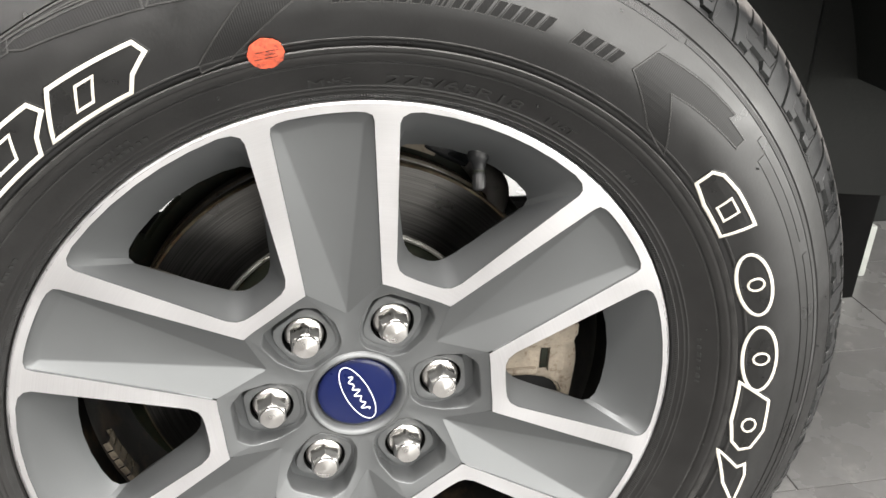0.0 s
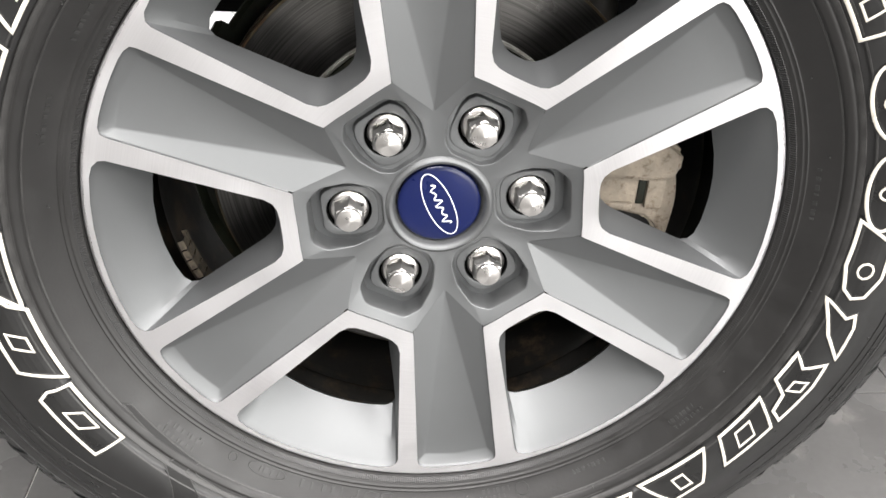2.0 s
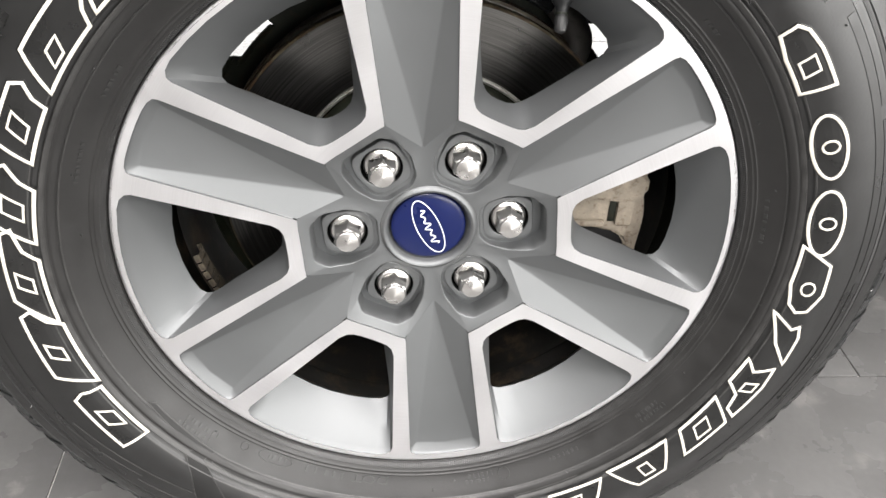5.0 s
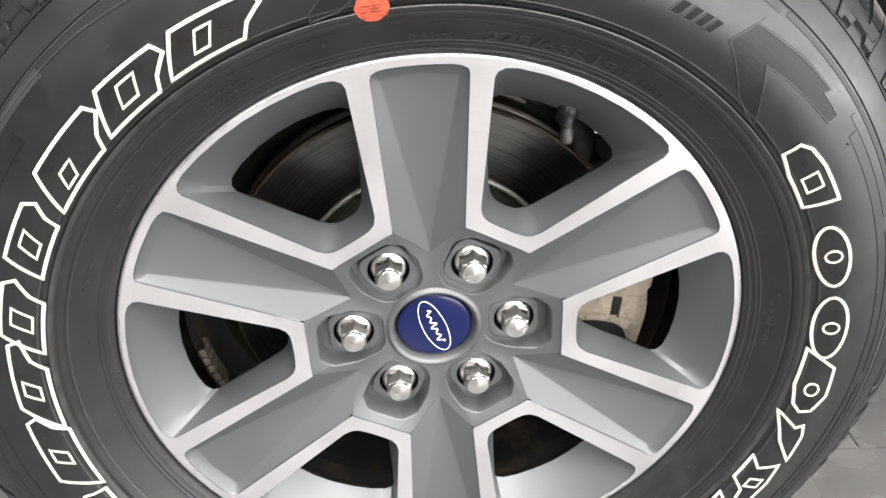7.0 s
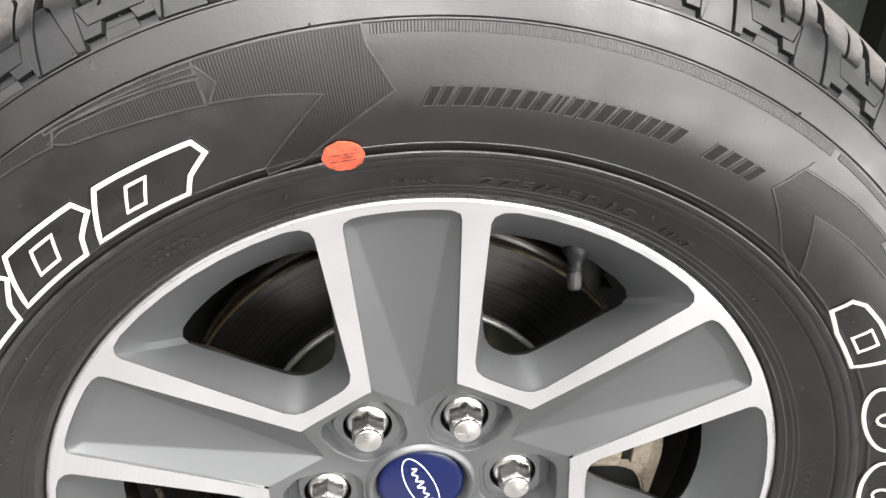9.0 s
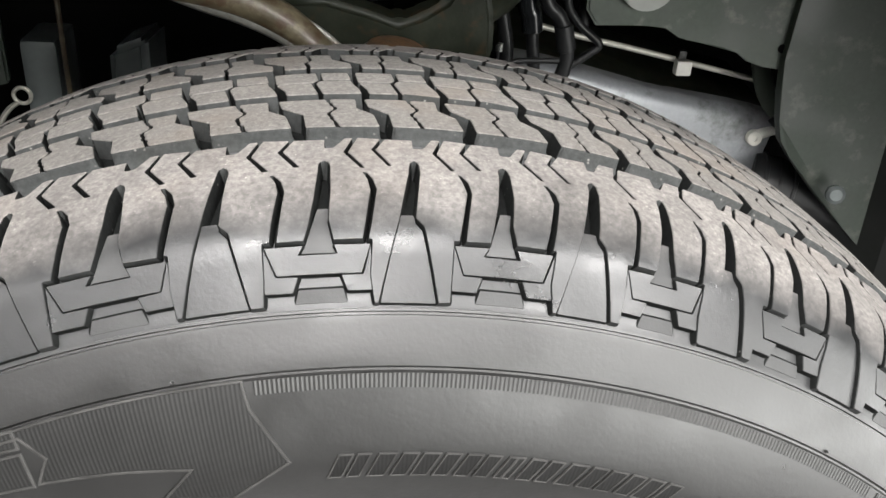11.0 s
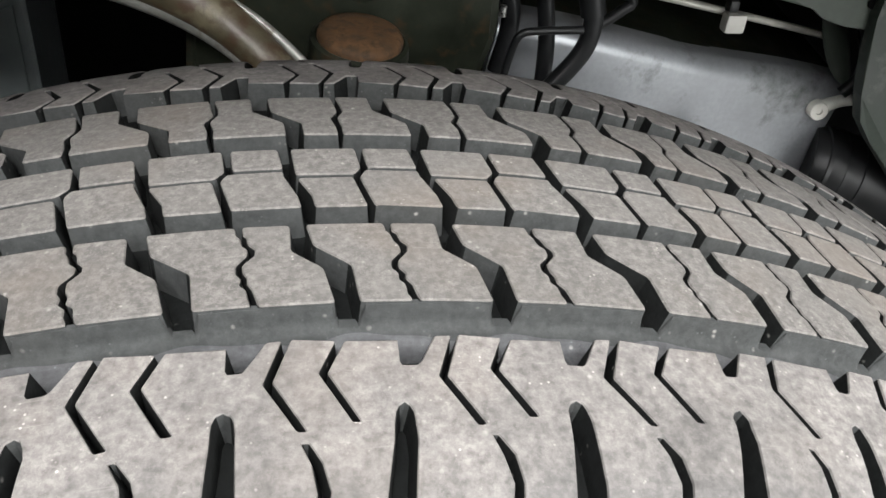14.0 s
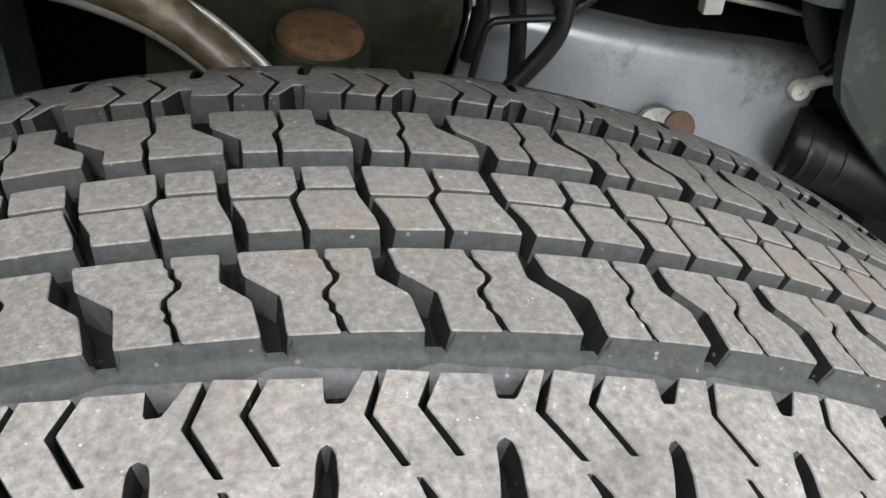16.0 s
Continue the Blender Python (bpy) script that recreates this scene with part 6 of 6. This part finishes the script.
prism(bm, [(0.450, 0.352, 0.50), (0.450, 0.352, 0.95), (0.70, 0.30, 0.95), (0.70, 0.30, 0.40), (0.56, 0.334, 0.40)], (0.0, 0.010, 0))
bmesh.ops.recalc_face_normals(bm, faces=bm.faces)
part("dark_panel", bm, M["dark_liner"], plate, "dark green-black outer panel")
TAB = [(0.217 + 0.0225 * math.cos(a), 0.370, 0.788 + 0.0225 * math.sin(a)) for a in [math.pi + i * math.pi / 16 for i in range(17)]] + [(0.2395, 0.370, 0.86), (0.1945, 0.370, 0.86)]
bm = bmesh.new()
prism(bm, TAB, (0, 0.006, 0))
bmesh.ops.recalc_face_normals(bm, faces=bm.faces)
bmesh.ops.bevel(bm, geom=list(bm.edges), offset=0.0012, segments=2, affect="EDGES")
part("tab", bm, M["tab"], plate, "pale grey rounded tab", smooth=40)
bm = bmesh.new()
lathe(bm, (0.219, 0.3695, 0.795), (0, -1, 0.1), [(0, 0), (0, 0.0095), (0.003, 0.0092), (0.006, 0.0072), (0.0078, 0.004), (0.0083, 0)], 24)
part("bolt", bm, M["zinc"], plate, "domed steel bolt", smooth=50)
# flat black discs paint the darkness of drilled holes
for p, r in (((0.3335, 0.3665, 0.742), 0.0035), ((0.29, 0.373, 0.80), 0.003), ((0.395, 0.3515, 0.70), 0.003)):
    bm = bmesh.new()
    lathe(bm, p, (0, -1, 0), [(0, 0), (0, r), (0.001, r), (0.001, 0.0)], 16)
    part("hole", bm, M["gap"], plate, "black disc for the darkness of a drilled hole")
bm = bmesh.new()
sweep(bm, [(0.334, 0.412, 0.730), (0.343, 0.411, 0.711), (0.353, 0.410, 0.690), (0.366, 0.410, 0.668)], [0.001, 0.0048, 0.0068, 0.0080, 0.0086, 0.0087, 0.0083, 0.0072, 0.0052, 0.001], (0, 1, 0), 20, 0.45)
part("grommet", bm, M["plate"], plate, "long pale rubber grommet", smooth=50)
bm = bmesh.new()
sweep(bm, [(0.348, 0.405, 0.735), (0.359, 0.403, 0.716), (0.368, 0.402, 0.695), (0.370, 0.403, 0.676), (0.362, 0.405, 0.664)], [0.004, 0.0052, 0.005, 0.0045], (0, 1, 0), 12)
part("seal_loop", bm, M["hose"], plate, "black rubber seal loop", smooth=50)

latch = thing("pale_connector", (0.155, 0.44, 0.80), "pale beige plastic connector block", "connector")
bm = bmesh.new()
box(bm, (0.146, 0.415, 0.770), (0.172, 0.435, 0.81), 0.005)
part("body", bm, M["nylon"], latch, smooth=40)
bm = bmesh.new()
lathe(bm, (0.179, 0.392, 0.785), (0, -1, 0.1), [(0, 0), (0, 0.005), (0.004, 0.0048), (0.006, 0.003), (0.0066, 0)], 18)
part("bolt", bm, M["zinc"], latch, "domed steel bolt", smooth=50)
bm = bmesh.new()
sweep(bm, [(0.158, 0.43, 0.788), (0.168, 0.41, 0.787), (0.179, 0.395, 0.785)], [0.004, 0.004], (0, 0, 1), 12)
part("stem", bm, M["black"], latch, smooth=40)
clip = thing("wire_clip", (0.36, 0.42, 0.64), "off-white plastic wire clip with a round eye", "clip")
bm = bmesh.new()
lathe(bm, (0.350, 0.407, 0.650), (-0.15, -1, 0.1), [(-0.004, 0), (-0.004, 0.0068), (0.003, 0.0068), (0.004, 0.006), (0.004, 0.0024), (0.002, 0.0022), (0.002, 0)], 24)
part("eye", bm, M["nylon"], clip, smooth=40)
bm = bmesh.new()
sweep(bm, [(0.353, 0.408, 0.652), (0.363, 0.406, 0.657), (0.374, 0.403, 0.660)], [0.0052, 0.0042, 0.0038], (0, 1, 0), 10)
part("tail", bm, M["nylon"], clip, smooth=40)
duct = thing("rubber_duct", (0.37, 0.41, 0.58), "black rubber duct with a round open end", "duct")
bm = bmesh.new()
sweep(bm, [(0.358, 0.412, 0.606), (0.375, 0.405, 0.604), (0.42, 0.39, 0.590), (0.47, 0.36, 0.565)], [0.026, 0.028, 0.030, 0.03], (0, 0, 1), 28)
part("tube", bm, M["hose"], duct, smooth=50)
for k in range(3):
    bm = bmesh.new()
    a = Vector((0.362 + 0.012 * k, 0.410 - 0.0045 * k, 0.606 - 0.002 * k))
    lathe(bm, a, (0.95, -0.25, -0.15), [(0, 0.0262), (0.001, 0.0288), (0.004, 0.0288), (0.005, 0.0265)], 30)
    part("rib", bm, M["hose"], duct, smooth=40)

# ---- wheel well that closes the space round the tyre ----
well = thing("wheel_well_liner", (0, 0.25, 0.4), "dark dusty plastic wheel well liner", "liner")
# the arch is unseen, added to keep overhead light off the tread
bm = bmesh.new()
revolve(bm, [(596, 30), (606, 70), (618, 100), (630, 150), (630, 330), (620, 420), (626, 420), (636, 330), (636, 150), (624, 98), (612, 68), (602, 30)], 60, 14, 205)
part("arch", bm, M["dark_liner"], well, smooth=40)
bm = bmesh.new()
prism(bm, [(0.40, 0.37, 0.92), (0.44, 0.33, 0.92), (0.52, 0.30, 0.92), (0.53, 0.31, 0.92), (0.45, 0.38, 0.92)], (0.02, 0, -0.62))
part("front_panel", bm, M["dark_liner"], well)
for spot in ((0.394, 0.333, 0.631), (0.47, 0.24, 0.50)):
    bm = bmesh.new()
    lathe(bm, spot, (-0.3, -1, 0.2), [(0, 0), (0, 0.008), (0.004, 0.008), (0.006, 0.005), (0.006, 0)], 12)
    part("push_pin", bm, M["bracket"], well, "small dull grey push pin", smooth=30)
# black sheets put in for the shade behind the suspension
inner = thing("shade_backing", (0, 0.7, 0.5), "black backing sheets that stand in for the shade behind the suspension", "inner fender", kind="structure")
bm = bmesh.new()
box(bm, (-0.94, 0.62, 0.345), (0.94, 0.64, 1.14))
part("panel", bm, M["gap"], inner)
# added to block the bright floor seen under the truck
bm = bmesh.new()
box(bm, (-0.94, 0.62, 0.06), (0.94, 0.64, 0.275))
part("view_blocker", bm, M["gap"], inner)
# never in view; the arch radius is set to shade the rear tread rows
fender = thing("fender", (0, 0.01, 0.6), "unseen dark fender, its arch sized to shade the tread", "fender", kind="structure")
bm = bmesh.new()
N, HALF, TOP, LOW = 48, 0.95, 1.15, 0.53
ARCH = [at(594, 14 + 152 * i / N, 8) for i in range(N + 1)]
EDGE = []
for p in ARCH:
    d = Vector((p.x, 0, p.z - HUB_Z)).normalized()
    f = min(HALF / max(abs(d.x), 1e-4), (TOP - HUB_Z) / max(d.z, 1e-4))
    EDGE.append(Vector((d.x * f, 0.008, max(LOW, HUB_Z + d.z * f))))
rows = [[bm.verts.new(p + Vector((0, dy, 0))) for p in line] for line, dy in ((ARCH, 0.02), (ARCH, 0.0), (EDGE, 0.0), (EDGE, 0.02))]
for p, q in zip(rows, rows[1:]):
    for i in range(N):
        bm.faces.new((p[i], p[i + 1], q[i + 1], q[i]))
bmesh.ops.recalc_face_normals(bm, faces=bm.faces)
part("panel", bm, M["body"], fender)
hood = thing("truck_body", (0, 0.8, TOP), "unseen plain dark panels of the truck body, added to close off light", "truck body", kind="structure")
# last panel is a dark backdrop added beyond the tyre, not a body part
for lo, hi in (((-HALF, 0.03, TOP), (HALF, 1.9, TOP + 0.03)), ((-HALF - 0.02, 0.01, 0.4), (-HALF, 1.9, TOP)), ((HALF, 0.01, 0.4), (HALF + 0.02, 1.9, TOP)), ((-HALF, 1.88, 0.4), (HALF, 1.9, TOP)), ((HALF + 0.02, 1.03, 0.0), (2.6, 1.06, TOP))):
    bm = bmesh.new()
    box(bm, lo, hi)
    part("panel", bm, M["body"], hood)

block = thing("floor_block", (1.06, 0.88, 0), "pale grey block standing on the floor beyond the tyre", "block")
bm = bmesh.new()
box(bm, (1.02, 0.79, 0.0), (1.10, 0.90, 0.11), 0.004)
part("body", bm, M["tab"], block, smooth=35)

# ---- showroom ----
floor = thing("floor", (0, 0, 0), "grey stone-look floor tiles with thin pale joints", "floor", kind="structure")
bm = bmesh.new()
box(bm, (-6, -6, -0.05), (6, 6, -0.003))
part("joint_bed", bm, M["grout"], floor, "pale grout bed")
TILE_X, TILE_Y, JOINT = 0.6065, 0.3022, 0.0022
bm = bmesh.new()
hx, hy = TILE_X / 2 - JOINT / 2, TILE_Y / 2 - JOINT / 2
box(bm, (-hx, -hy, -0.012), (hx, hy, 0.0), 0.0008)
tile_mesh = mesh_of("tile", bm, M["tile"])
for j in range(-7, 9):
    shift = {0: -0.393, 1: 0.6185}.get(j, -0.393 + 0.405 * j)
    for i in range(-5, 6):
        x = (shift % TILE_X) + i * TILE_X + TILE_X / 2
        y = 0.243 - TILE_Y + j * TILE_Y + TILE_Y / 2
        t = new("tile", tile_mesh)
        t.parent, t.location = floor, (x, y, 0)
bm = bmesh.new()
for lo, hi in (((-6, -6, -0.0028), (-2.3, 6, -0.0005)), ((2.7, -6, -0.0028), (6, 6, -0.0005)), ((-2.3, -6, -0.0028), (2.7, -1.7, -0.0005)), ((-2.3, 2.3, -0.0028), (2.7, 6, -0.0005))):
    box(bm, lo, hi)
part("far_floor", bm, M["tile"], floor)
for name, lo, hi in (("wall_west", (-6.1, -6, 0), (-6, 6, 3.4)), ("ceiling", (-6, -6, 3.4), (6, 6, 3.5))):
    bm = bmesh.new()
    box(bm, lo, hi)
    solid(name, bm, M["ceiling" if name == "ceiling" else "wall"], ((lo[0] + hi[0]) / 2, (lo[1] + hi[1]) / 2, lo[2]), "plain painted showroom " + name.split("_")[0], name.split("_")[0], kind="structure")

# unseen windows built to house the added daylight lamps
for name, pane, x0, x1, swap, side in (("wall_south", "added_window_1", 1.1, 5.9, False, -1), ("wall_east", "added_window_2", -5.8, -1.0, True, 1), ("wall_north", "added_window_3", -1.8, 3.0, False, 1)):
    wall = thing(name, (6.05 * side, 0, 0) if swap else (0, 6.05 * side, 0), "plain painted showroom wall with an opening for an added window", "wall", kind="structure")
    window = thing(pane, (6.05 * side, (x0 + x1) / 2, 0.1) if swap else ((x0 + x1) / 2, 6.05 * side, 0.1), "unseen wide window with dark frame bars, added for its light", "window", kind="structure")

    def upright(u0, u1, z0, z1, near, far, bev, label, mat, owner):
        lo, hi = min(near * side, far * side), max(near * side, far * side)
        bm = bmesh.new()
        box(bm, (lo, u0, z0) if swap else (u0, lo, z0), (hi, u1, z1) if swap else (u1, hi, z1), bev)
        part(label, bm, M[mat], owner)
    for u0, u1, z0, z1 in ((-6, x0, 0, 3.4), (x1, 6, 0, 3.4), (x0, x1, 0, 0.1), (x0, x1, 2.5, 3.4)):
        upright(u0, u1, z0, z1, 6.0, 6.1, 0.0, "wall_panel", "wall", wall)
    for i in range(4):
        u = x0 + (x1 - x0) * i / 3
        upright(u - 0.02, u + 0.02, 0.1, 2.5, 5.94, 5.98, 0.003, "window_frame", "black", window)
